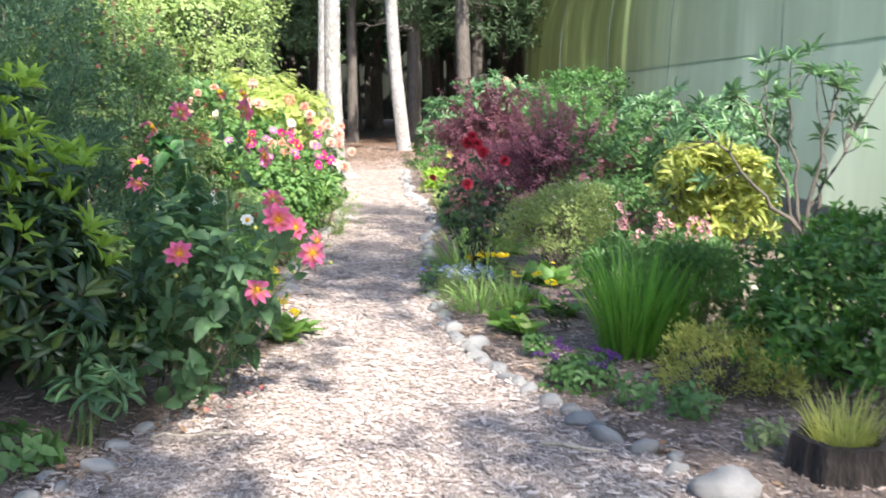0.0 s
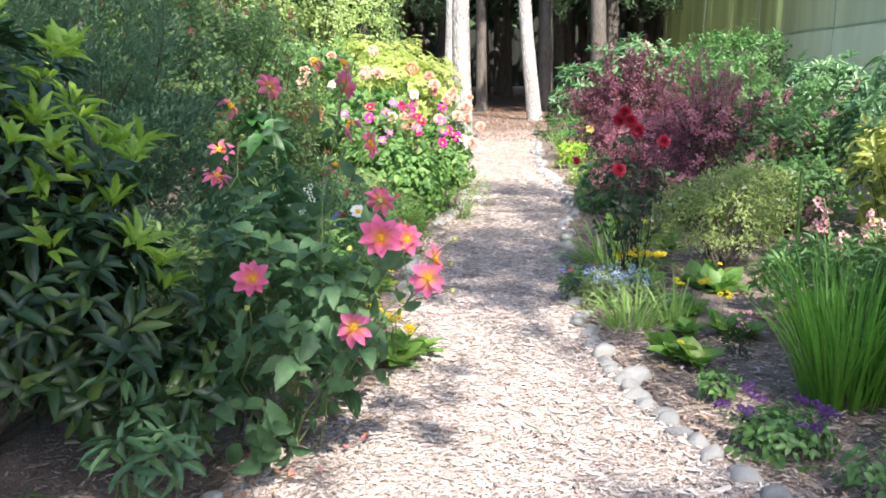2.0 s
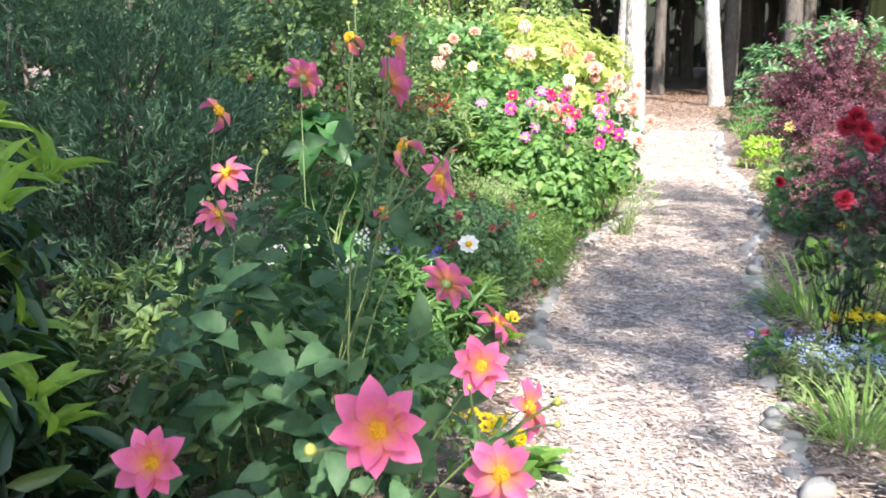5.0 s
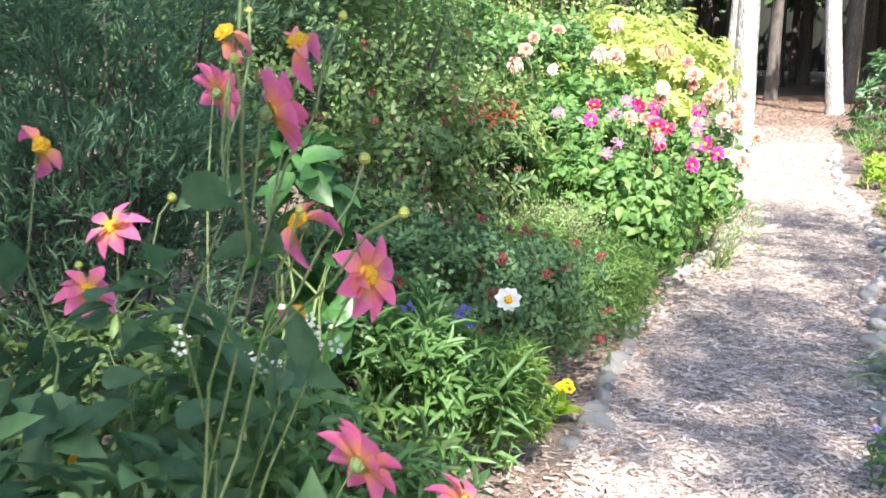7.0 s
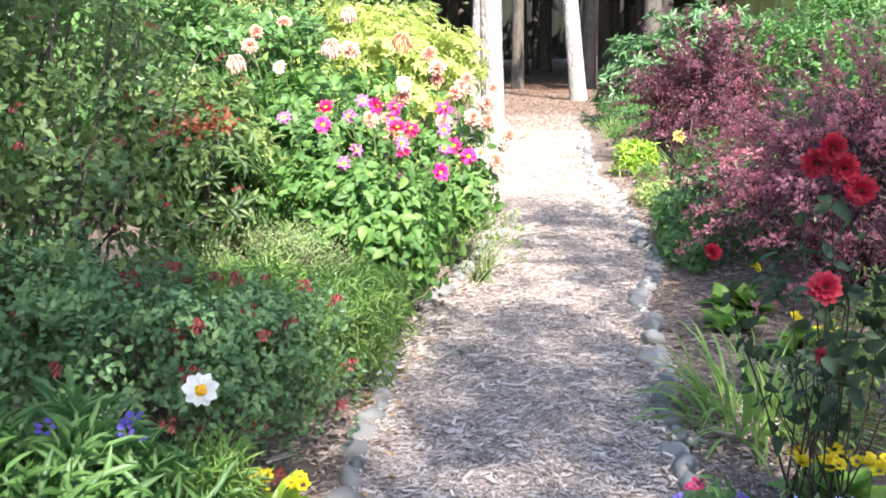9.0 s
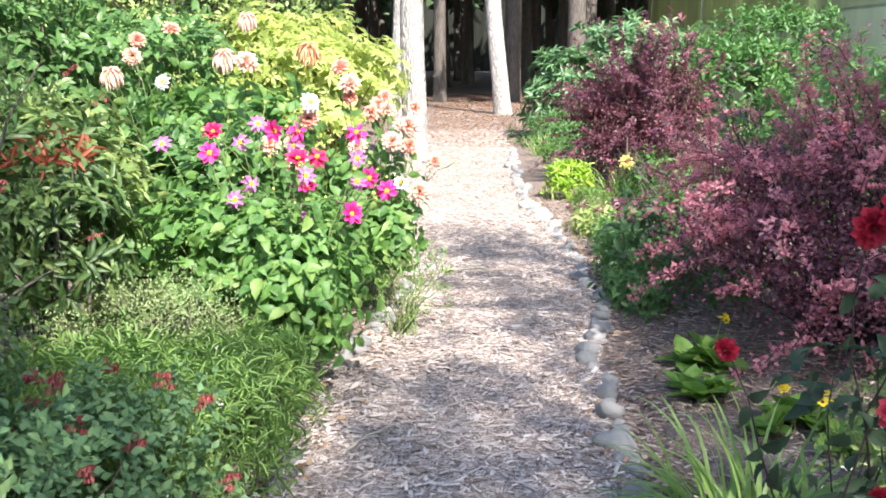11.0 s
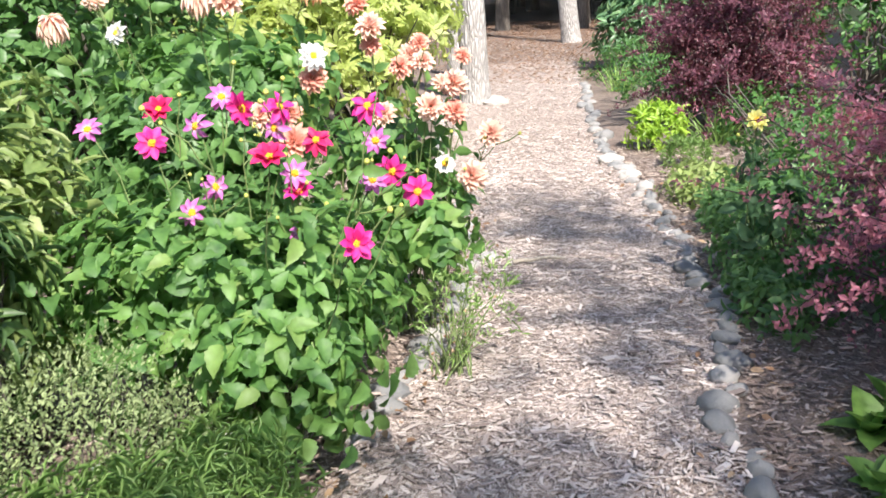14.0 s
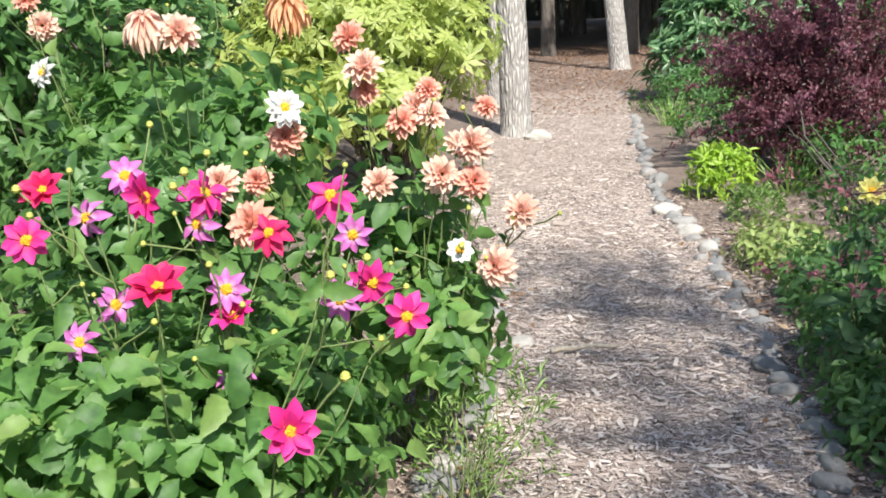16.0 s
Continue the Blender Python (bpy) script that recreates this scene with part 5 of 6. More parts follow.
D1W = [(-1.51, 5.2, 1.37), (-1.15, 5.2, 1.55), (-1.03, 5.2, 1.54), (-1.47, 5.2, 0.84), (-1.0, 5.15, 1.3), (-1.28, 5.15, 0.75), (-1.1, 5.3, 1.12)]
dahlia("tall dahlia with coral pink single blooms and golden hearts", (-1.3, 5.0), [(*p, H_PINK, 1.05 if i != 1 else 1.15, D1_FACE.get(i)) for i, p in enumerate(D1)] + [(*p, H_CORALW, 0.95, (R.normal(0, 0.5), -0.4, 0.5)) for p in D1W],
       [(-1.3, 4.95, 0.5, 0.35, 0.3, 0.45), (-1.14, 4.75, 0.3, 0.27, 0.3, 0.28), (-1.4, 4.7, 0.2, 0.25, 0.25, 0.2), (-1.42, 5.3, 0.75, 0.26, 0.28, 0.35), (-1.02, 4.9, 0.5, 0.2, 0.25, 0.3)], 135, M_DAHLIA_D, size=0.105, buds=16, per=4)
D2 = [(-1.275, 10.58, 0.94, H_MAG), (-1.25, 9.95, 0.87, H_MAG), (-1.48, 10.0, 1.09, H_CER), (-2.0, 10.5, 1.16, H_CER), (-1.66, 10.33, 1.18, H_MAG), (-1.54, 10.66, 1.03, H_CER), (-1.18, 10.5, 0.89, H_MAG),
      (-1.3, 10.4, 1.17, H_MAG), (-1.99, 10.4, 1.07, H_MAG), (-1.77, 10.45, 1.2, H_MAUVE), (-1.84, 10.4, 1.12, H_MAUVE), (-1.58, 10.42, 1.17, H_MAG), (-1.59, 10.4, 1.11, H_MAUVE), (-1.54, 10.4, 0.97, H_MAUVE),
      (-1.53, 10.4, 0.91, H_MAG), (-1.31, 10.45, 0.94, H_MAUVE), (-1.52, 10.35, 0.8, H_MAUVE), (-1.8, 10.4, 0.93, H_MAUVE), (-1.86, 10.35, 0.86, H_MAUVE), (-1.35, 10.7, 1.02, H_MAUVE), (-2.25, 10.5, 1.1, H_MAUVE)]
dahlia("bushy dahlia with magenta and mauve blooms over fresh green leaves", (-1.75, 10.55), [(x, y, z, h, 0.85, None) for x, y, z, h in D2],
       [(-1.8, 10.5, 0.45, 0.48, 0.5, 0.42), (-1.6, 10.3, 0.35, 0.26, 0.4, 0.33), (-1.58, 10.85, 0.42, 0.22, 0.35, 0.36), (-2.1, 10.5, 0.5, 0.35, 0.4, 0.4)], 760, M_DAHLIA, size=0.078, buds=26)
D3 = [(-1.7, 11.25, 1.26, H_WHITE, 1.1), (-1.72, 11.3, 1.17, H_PEACH, 1.0), (-1.59, 11.57, 1.44, H_PEACH, 0.9), (-1.52, 11.47, 1.35, H_PALE, 1.0), (-1.53, 11.5, 1.28, H_PEACH, 0.8), (-1.39, 11.4, 1.2, H_PEACH, 0.9), (-1.36, 11.45, 1.24, H_PALE, 0.8),
      (-1.3, 11.4, 1.22, H_PALE, 0.8), (-1.32, 11.45, 1.29, H_PEACH, 0.7), (-1.94, 11.3, 1.03, H_PALE, 1.1), (-1.82, 11.3, 1.04, H_PEACH, 0.8), (-1.72, 11.0, 0.97, H_PEACH, 1.1), (-1.47, 11.4, 1.01, H_PALE, 0.9), (-1.28, 11.4, 1.04, H_PALE, 1.0),
      (-1.18, 11.4, 1.02, H_PEACH, 0.9), (-1.18, 11.4, 1.13, H_PALE, 1.0), (-1.23, 11.45, 1.12, H_PALE, 0.8), (-1.23, 11.4, 0.81, H_WHITE, 0.9), (-1.12, 11.4, 0.76, H_PALE, 1.1), (-1.04, 11.4, 0.93, H_PALE, 0.9), (-1.17, 11.6, 1.22, H_PEACH, 0.7)]
dahlia("tall dahlia with peach and cream double blooms", (-1.5, 11.75), [(x, y, z, h, s, None) for x, y, z, h, s in D3],
       [(-1.55, 11.7, 0.55, 0.36, 0.35, 0.45), (-1.36, 11.55, 0.42, 0.2, 0.3, 0.35)], 230, M_DAHLIA, size=0.085, buds=26, per=5, tpl=L_LANCE)
D4 = [(-1.74, 11.45, 1.56, H_WILT, 1.2), (-2.24, 11.5, 1.52, H_WILTP, 1.2), (-2.1, 11.45, 1.47, H_PALE, 1.1), (-2.72, 12.0, 1.66, H_PEACH, 0.9), (-2.95, 11.6, 1.42, H_WILTP, 1.2), (-2.59, 11.47, 1.36, H_WHITE, 1.0), (-2.9, 11.9, 1.6, H_PEACH, 0.8), (-2.3, 12.2, 1.75, H_WILTP, 1.1), (-3.1, 12.3, 1.5, H_PALE, 1.1)]
dahlia("tall dahlia with drooping faded peach blooms", (-2.5, 12.1), [(x, y, z, h, s, (0.1, -0.25, 0.9) if h in (H_WILT, H_WILTP) else None) for x, y, z, h, s in D4],
       [(-2.55, 12.1, 0.7, 0.45, 0.4, 0.6), (-2.2, 12.2, 0.9, 0.3, 0.3, 0.4)], 240, M_DAHLIA, size=0.1, buds=10)
shrub("slender_sprig_plant", "thin pale green sprigs spilling onto the path", "plant", (-1.2, 11.2), [(-1.2, 11.2, 0.2, 0.12, 0.2, 0.22), (-1.08, 11.4, 0.22, 0.12, 0.2, 0.25)], 70, 6, L_NEEDLE, 0.05, 0.16, M_LILY, 0.015, (10, 60), 34, 0.003, M_STEM)

# ---- right bed, walking order ----
bx, by = 1.62, 3.88


def stump_planter(x, y):
    root = thing("stump_planter", "dark weathered hollow tree stump used as a planter", "planter", at=(x, y, 0))
    V, F = [], []
    prof = ((0.215, -0.03), (0.2, 0.05), (0.19, 0.1), (0.18, 0.155), (0.15, 0.16), (0.14, 0.1), (0.0, 0.095))
    s = 34
    for r, z in prof:
        for j in range(s):
            a = 2 * math.pi * j / s
            q = 1 + 0.07 * math.sin(5 * a) + 0.05 * math.sin(11 * a + 1) + 0.04 * noise.noise(Vector((math.cos(a) * 4, math.sin(a) * 4, z * 9)))
            V.append((r * q * math.cos(a), r * q * math.sin(a), z + 0.012 * math.sin(7 * a) * (z > 0.2)))
    for i in range(len(prof) - 1):
        for j in range(s):
            a, b = i * s + j, i * s + (j + 1) % s
            F.append((a, b, b + s, a + s))
    part("stump", raw_mesh("stump", V, F, M_STUMP), root)
    part("soil", raw_mesh("soil", *dome(0.135, 0.02, 3, 20, 0.06, 0.1), M_SOIL, True), root, "dark potting soil in the hollow")
    return root


stump_planter(bx, by)
sed = blades("sedge_tuft", "golden green sedge growing in the tree stump", "grass", (bx, by), 0.1, 240, 0.3, 0.0035, 40, 0.35, M_SEDGE)
sed.location.z = 0.1
blades("iris_clump", "upright clump of bright green sword-like blades", "grass", (1.12, 5.75), 0.18, 295, 0.8, 0.006, 25, 0.3, M_BLADE)
blades("iris_clump", "second clump of fine arching green blades behind the first", "grass", (1.3, 5.92), 0.19, 240, 0.72, 0.005, 34, 0.36, M_BLADE)
shrub("feathery_green_plant", "soft feathery green foliage beside the blade clump", "plant", (1.55, 6.05), [(1.55, 6.05, 0.3, 0.25, 0.25, 0.3)], 280, 10, L_NEEDLE, 0.08, 0.08, M_BUSH, 0.03, (10, 60), 40, 0.003, M_STEM, up=0.8)
pa = primrose("pansy clump with purple flowers by the border stones", 0.72, 5.1, 0.2, [(-0.22, 0.18, 0.13, 4), (-0.05, 0.25, 0.17, 4), (0.12, 0.2, 0.15, 4), (0.2, 0.05, 0.15, 4), (0.1, -0.1, 0.16, 3), (-0.12, 0.0, 0.15, 3)], S_PURP, "pansy_plant", 75, 1.1)
primrose("small pansy rosette with one violet flower", 1.2, 4.6, 0.12, [(0.05, -0.06, 0.08, 1)], S_BLUE, "pansy_plant", 30)
primrose("small round-leaved rosette behind the border stones", 0.55, 5.7, 0.08, [], S_WHITE, "pansy_plant", 20)
primrose("small lime rosette on the mulch", 0.95, 4.72, 0.08, [], S_BLUE, "pansy_plant", 18)
primrose("grey-leaved rosette near the stump planter", 1.36, 4.12, 0.09, [], S_WHITE, "pansy_plant", 12, material=M_HERB)
shrub("heath_shrub", "low yellow-green heath shrub on the mulch", "shrub", (1.42, 5.0), [(1.4, 5.0, 0.14, 0.28, 0.22, 0.2), (1.62, 4.75, 0.12, 0.12, 0.12, 0.14)], 300, 10, L_NEEDLE, 0.045, 0.2, M_SEDGE, 0.02, (10, 55), 40, 0.003, up=0.8)
shrub("evergreen_shrub", "dense small-leaved glossy green shrub", "shrub", (2.15, 5.35), [(2.1, 5.3, 0.4, 0.5, 0.45, 0.36), (2.55, 5.6, 0.5, 0.5, 0.5, 0.4), (1.75, 5.0, 0.25, 0.25, 0.3, 0.24), (2.2, 4.75, 0.25, 0.4, 0.3, 0.25)], 800, 8, L_OVAL, 0.07, 0.42, M_EVERG, 0.02, (25, 80), 30, 0.006)
blades("daylily_clump", "arching strappy green leaves at the bed's back", "grass", (2.6, 6.7), 0.15, 60, 0.75, 0.009, 55, 0.3, M_LILY)
sh = thing("driftwood_log", "weathered grey log lying on the bed", "log", at=(2.15, 7.3, 0.07))
part("log", raw_mesh("log", *tubes([[(-0.3, 0.1, 0), (-0.1, 0.02, 0.03), (0.15, -0.05, 0.02), (0.4, -0.06, 0.0)]], np.array([[0.05, 0.1, 0.09, 0.06]]), 14), M_PLANK, True), sh)
rt = thing("rhododendron_tree", "open leggy rhododendron with whorls of long leaves on bare stems", "shrub", at=(2.75, 7.55, 0))
MAIN_BRANCHES = np.array([(-0.38, -0.05, 1.45), (-0.12, 0.1, 1.5), (0.14, -0.1, 1.5), (0.38, 0.05, 1.35), (-0.7, 0.0, 1.2), (0.2, 0.1, 1.0)])
FORK = np.array([0.0, 0.0, 0.5])
C = np.concatenate([MAIN_BRANCHES[RNG.integers(0, 6, 27)] + RNG.normal(0, 0.16, (27, 3)) + np.array([0, 0, 0.14])])
A = unit(C - np.array([0, 0, 0.9]))
part("foliage", raw_mesh("foliage", *clusters(L_LANCE, C, A, 11, 0.15, 0.26, 0.012, (15, 85), 0.5), M_RHODO_B, True), rt)
part("stem", raw_mesh("stem", *tubes(arcs([(0.03, 0, -0.05)], [FORK], 0.0, 6, 0.02), np.array([[0.03, 0.028, 0.026, 0.025, 0.024, 0.022]]), 9), M_TWIG, True), rt)
limb_paths = arcs(np.repeat(FORK[None], 6, 0), MAIN_BRANCHES, -0.03, 8, 0.02)
tube_parts("branch", limb_paths, np.linspace(0.018, 0.008, 8)[None] * np.ones((6, 1)), M_TWIG, rt, 7)
near = np.argmin(np.linalg.norm(C[:, None] - MAIN_BRANCHES[None], axis=2), axis=1)
tube_parts("twig", arcs(limb_paths[near, RNG.integers(5, 8, len(C))], C, -0.05, 5, 0.02), np.linspace(0.007, 0.004, 5)[None] * np.ones((len(C), 1)), M_TWIG, rt)
shrub("golden_shrub", "rounded shrub with yellow variegated leaves", "shrub", (2.3, 8.6), [(2.2, 8.5, 0.88, 0.32, 0.32, 0.24), (2.5, 8.6, 0.78, 0.3, 0.32, 0.3), (2.4, 8.6, 0.45, 0.4, 0.38, 0.36)], 300, 9, L_LANCE, 0.13, 0.27, M_YELLOW, 0.025, (20, 80), 24, 0.007, up=0.6, loose=0.5)
for lab, x, y_, r, tops in (("yellow primrose with crinkled leaves", 0.4, 8.05, 0.17, [(-0.1, -0.05, 0.26, 11), (0.02, -0.08, 0.27, 12), (0.1, -0.02, 0.25, 9), (-0.2, 0.0, 0.23, 5)]), ("yellow primrose on dark mulch", 0.6, 7.3, 0.13, [(-0.05, -0.04, 0.22, 4), (0.1, 0.02, 0.22, 4)]),
                            ("primrose with a few yellow blooms", 0.72, 6.85, 0.13, [(0.04, 0.02, 0.24, 4)]), ("broad green primrose rosette", 0.95, 8.1, 0.2, [(0.0, 0.05, 0.16, 1)]), ("fresh lime green primrose rosette", 0.4, 6.28, 0.15, [(0.05, 0, 0.12, 2)]),
                            ("primrose rosette under the barberry", 0.3, 10.25, 0.12, []), ("yellow primrose under the barberry", 0.62, 9.85, 0.16, [(-0.1, 0, 0.2, 4), (0.05, -0.05, 0.17, 4)]), ("dark green primrose with orange bloom", 0.35, 10.75, 0.16, [(0.1, 0.0, 0.26, 3)])):
    primrose(lab, x, y_, r, tops)
fm = shrub("forget_me_not", "low haze of pale blue flowers over fine leaves", "plant", (0.2, 7.55), [(0.2, 7.55, 0.1, 0.22, 0.2, 0.1)], 90, 7, L_LANCE, 0.06, 0.3, M_HERB, 0.03, (30, 80), 12, 0.003, M_STEM)
sprinkle(fm, "flower_head", [np.array([R.normal(0, 0.11), R.normal(0, 0.1), R.uniform(0.17, 0.24)]) for k in range(70)], S_PBLUE, 1.3, 0.4)
vi = shrub("violet_bellflower", "small violet-blue bellflower on the stone edge", "plant", (-0.08, 7.75), [(-0.08, 7.75, 0.08, 0.09, 0.1, 0.1)], 30, 6, L_LANCE, 0.06, 0.3, M_BUSH, 0.02, (30, 80), 10, 0.003, M_STEM)
sprinkle(vi, "flower_head", [np.array([R.normal(0, 0.06), R.normal(0, 0.08), R.uniform(0.11, 0.22)]) for k in range(13)], S_BLUE, 1.1, 0.5)
blades("daylily_clump", "arching pale green daylily leaves near the stones", "grass", (0.25, 7.0), 0.12, 110, 0.4, 0.006, 62, 0.65, M_LILY)
blades("daylily_clump", "small tuft of strappy green leaves", "grass", (0.5, 7.05), 0.06, 40, 0.36, 0.006, 30, 0.25, M_LILY)
blades("daylily_clump", "arching yellow-green leaves spilling over the stones", "grass", (0.22, 8.95), 0.24, 190, 0.5, 0.0105, 85, 0.8, M_LILY)
he = shrub("heather_tuft", "tiny heather tuft with dusty pink flowers", "plant", (0.78, 6.42), [(0.78, 6.42, 0.08, 0.07, 0.07, 0.08)], 30, 8, L_NEEDLE, 0.04, 0.15, M_HEDGE, 0.015, (10, 60), 10, 0.003)
sprinkle(he, "flower_head", [np.array([R.normal(0, 0.04), R.normal(0, 0.04), R.uniform(0.16, 0.26)]) for k in range(12)], S_PINK, 0.7)
sp = shrub("penstemon_clump", "penstemon with spikes of soft pink bells", "plant", (1.5, 6.75), [(1.5, 6.75, 0.3, 0.4, 0.25, 0.28), (1.3, 7.35, 0.2, 0.28, 0.3, 0.2), (1.85, 7.5, 0.25, 0.4, 0.3, 0.25)], 340, 8, L_LANCE, 0.09, 0.24, M_BUSH, 0.025, (20, 80), 24, 0.004, M_STEM)
for x, y_, z in ((-0.28, -0.05, 0.8), (-0.18, 0, 0.62), (-0.02, 0.0, 0.74), (0.04, 0.05, 0.68), (0.22, 0.05, 0.7), (0.3, 0.0, 0.72), (0.35, -0.1, 0.5), (0.12, -0.1, 0.55)):
    sprinkle(sp, "flower_bell", [np.array([x + R.normal(0, 0.022), y_ + R.normal(0, 0.022), z - 0.015 * k]) for k in range(12)], S_PINK, 1.1, 0.7, (0, -0.7, 0.3))
    part("flower_stalk", raw_mesh("flower_stalk", *tubes(arcs([(x * 0.5, y_ * 0.5, 0.1)], [(x, y_, z + 0.02)], 0.02, 6), np.array([[0.004] * 6])), M_STEM, True), sp)
po = shrub("potentilla_shrub", "rounded twiggy potentilla with small cream flowers", "shrub", (1.0, 8.75), [(0.95, 8.7, 0.36, 0.45, 0.4, 0.34), (1.2, 8.9, 0.45, 0.35, 0.35, 0.38), (0.75, 8.9, 0.3, 0.3, 0.3, 0.3)], 1250, 8, L_SMALL, 0.034, 0.4, M_POTEN, 0.025, (20, 80), 60, 0.004)
C, A = in_blobs([(-0.05, -0.05, 0.36, 0.45, 0.4, 0.34), (0.2, 0.15, 0.45, 0.35, 0.35, 0.38)], 60, 1.0, 1.12)
sprinkle(po, "flower_head", C, S_WHITE, 0.9)
st = thing("garden_stake", "slim dark green garden stake", "stake", at=(1.45, 8.3, 0))
part("stake", raw_mesh("stake", *tubes([[(0, 0, -0.1), (0, 0, 0.4), (0.005, 0, 0.8)]], np.array([[0.012, 0.012, 0.011]]), 8), M_HEDGE, True), st)
RD = [(0.19, 7.75, 0.86), (0.23, 7.98, 1.22), (0.2, 8.02, 1.17), (0.27, 8.0, 1.16), (0.32, 7.98, 1.1), (0.5, 8.1, 1.02), (-0.08, 8.05, 0.89), (0.24, 7.95, 0.6)]
dahlia("dark-leaved dahlia with deep red blooms on dark stems", (0.3, 8.1), [(*p, H_RED, 0.9 if i < 6 else 0.55, (-0.1, -0.8, 0.4) if i in (0, 5) else (0.4 - 0.15 * i, -0.7, -0.1)) for i, p in enumerate(RD)], [(0.32, 8.1, 0.62, 0.26, 0.2, 0.26), (0.3, 8.1, 0.4, 0.16, 0.14, 0.22)], 24, M_DARKLEAF, size=0.07, buds=1, stem=M_DSTEM)


def barberry(label, x, y, blobs, n, size, leafm=None, tipm=None):
    p = shrub("barberry_shrub", label, "shrub", (x, y), [(x + a, y + b, c, d, e, f) for a, b, c, d, e, f in blobs], n, 8, L_SMALL, size, 0.6, leafm or M_BERB, 0.055, (25, 90), 70, 0.008, M_DSTEM, 0.5, 1.1, group="purple barberries", loose=0.55)
    # long arching sprays that break the outline
    C, A = in_blobs([(a, b, c, d, e, f) for a, b, c, d, e, f in blobs], 120, 0.75, 1.0)
    A[:22, 2] = np.abs(A[:22, 2]) * 0.5 + 0.9
    E = C + A * np.array([0.5, 0.5, 0.4]) * RNG.uniform(0.5, 1.5, (120, 1))
    E[:, 2] = np.maximum(E[:, 2], 0.12)
    E[22:40, 0] -= RNG.uniform(0.05, 0.3, 18)
    # low branches that reach flat over the path's edge and the bed in front
    C[84:, 0] = np.minimum(C[84:, 0], RNG.uniform(-0.3, 0.35, 36))
    C[84:, 2] = RNG.uniform(0.35, 0.95, 36)
    E[84:] = C[84:] + np.stack([RNG.uniform(-0.42, -0.12, 36), RNG.uniform(-0.3, 0.3, 36), RNG.uniform(-0.12, 0.08, 36)], 1)
    path = arcs(C, E, 0.08, 8, 0.02)
    tube_parts("spray", path, np.linspace(0.004, 0.0015, 8)[None] * np.ones((120, 1)), M_DSTEM, p, 4)
    Q = path[:, 1:].reshape(-1, 3).repeat(2, 0)
    Q = Q + RNG.normal(0, 0.008, Q.shape)
    part("spray_foliage", raw_mesh("spray_foliage", *clusters(L_SMALL, Q, np.repeat(np.repeat(A, 7, 0), 2, 0), 6, size * 1.15, 0.6, 0.012, (30, 85), 0.3), tipm or M_BERBTIP), p)
    # tall wands above the crown and long arms over the path's side
    B = np.array(blobs, float)
    mid = B[:, :3].mean(0)
    n = 64
    a = np.concatenate([RNG.uniform(0, 6.283, 38), RNG.uniform(2.8, 3.7, 26)])
    lift = np.concatenate([RNG.uniform(0.85, 1.45, 38), RNG.uniform(0.0, 0.35, 26)])
    D = np.stack([np.cos(a) * np.cos(lift), np.sin(a) * np.cos(lift), np.sin(lift)], 1)
    st = mid + D * B[:, 3:].mean(0) * 0.55 + RNG.normal(0, 0.22, (n, 3)) * np.array([1, 1, 0.35])
    st[:38, 2] = B[:, 2].max() + RNG.uniform(-0.15, 0.22, 38)
    st[38:] = mid + np.stack([RNG.uniform(-0.45, 0.0, 26), RNG.uniform(-0.1, 1.0, 26), RNG.uniform(0.0, 0.4, 26)], 1)
    en = st + D * RNG.uniform(0.35, 0.8, (n, 1))
    en[:, 2] = np.maximum(en[:, 2], 0.22)
    path = arcs(st, en, 0.1, 12, 0.012)
    tube_parts("wand", path, np.linspace(0.005, 0.0018, 12)[None] * np.ones((n, 1)), M_DSTEM, p, 4)
    Q = path[:, 3:].reshape(-1, 3).repeat(3, 0)
    Q = Q + RNG.normal(0, 0.009, Q.shape)
    part("wand_foliage", raw_mesh("wand_foliage", *clusters(L_SMALL, Q, np.repeat(D, 27, 0), 6, size * 1.02, 0.6, 0.01, (35, 85), 0.2), tipm or M_BERBTIP), p)
    return p


barberry("spreading purple barberry with arching pinkish sprays", 1.08, 11.15, [(0, 0, 0.68, 0.62, 0.72, 0.42), (-0.38, -0.2, 0.5, 0.42, 0.6, 0.3), (0.25, 0.2, 0.82, 0.6, 0.6, 0.36), (0.5, -0.4, 0.62, 0.5, 0.6, 0.4), (-0.2, 0.5, 0.6, 0.5, 0.5, 0.38), (-0.55, 0.35, 0.45, 0.32, 0.5, 0.22), (0.1, -0.35, 0.38, 0.6, 0.5, 0.3), (0.0, -0.75, 0.3, 0.5, 0.4, 0.27), (0.55, -1.0, 0.35, 0.4, 0.4, 0.3), (0.7, -0.5, 0.4, 0.5, 0.5, 0.35)], 3400, 0.029, M_BERBM)
# Darker leaf and tip colours replace the shade over this shrub.
barberry("compact purple barberry near the wood, leaves darkened for shade", 0.78, 17.5, [(0, 0, 0.78, 0.58, 0.65, 0.5), (-0.35, -0.1, 0.62, 0.42, 0.5, 0.4), (0.22, 0.2, 0.95, 0.44, 0.5, 0.42), (-0.2, -0.3, 0.35, 0.5, 0.5, 0.3), (0.3, -0.4, 0.4, 0.4, 0.5, 0.35)], 2300, 0.036, M_BERB_SHADED, M_BERBM)
shrub("green_shrub", "bright green leafy shrub beside the barberry", "shrub", (1.9, 10.6), [(1.75, 10.4, 0.6, 0.5, 0.5, 0.55), (1.75, 9.5, 0.4, 0.35, 0.4, 0.4), (2.1, 11.0, 0.8, 0.6, 0.6, 0.55), (1.55, 11.8, 0.9, 0.6, 0.7, 0.6)], 900, 8, L_OVAL, 0.07, 0.45, M_BUSH, 0.035, (25, 90), 30, 0.008)
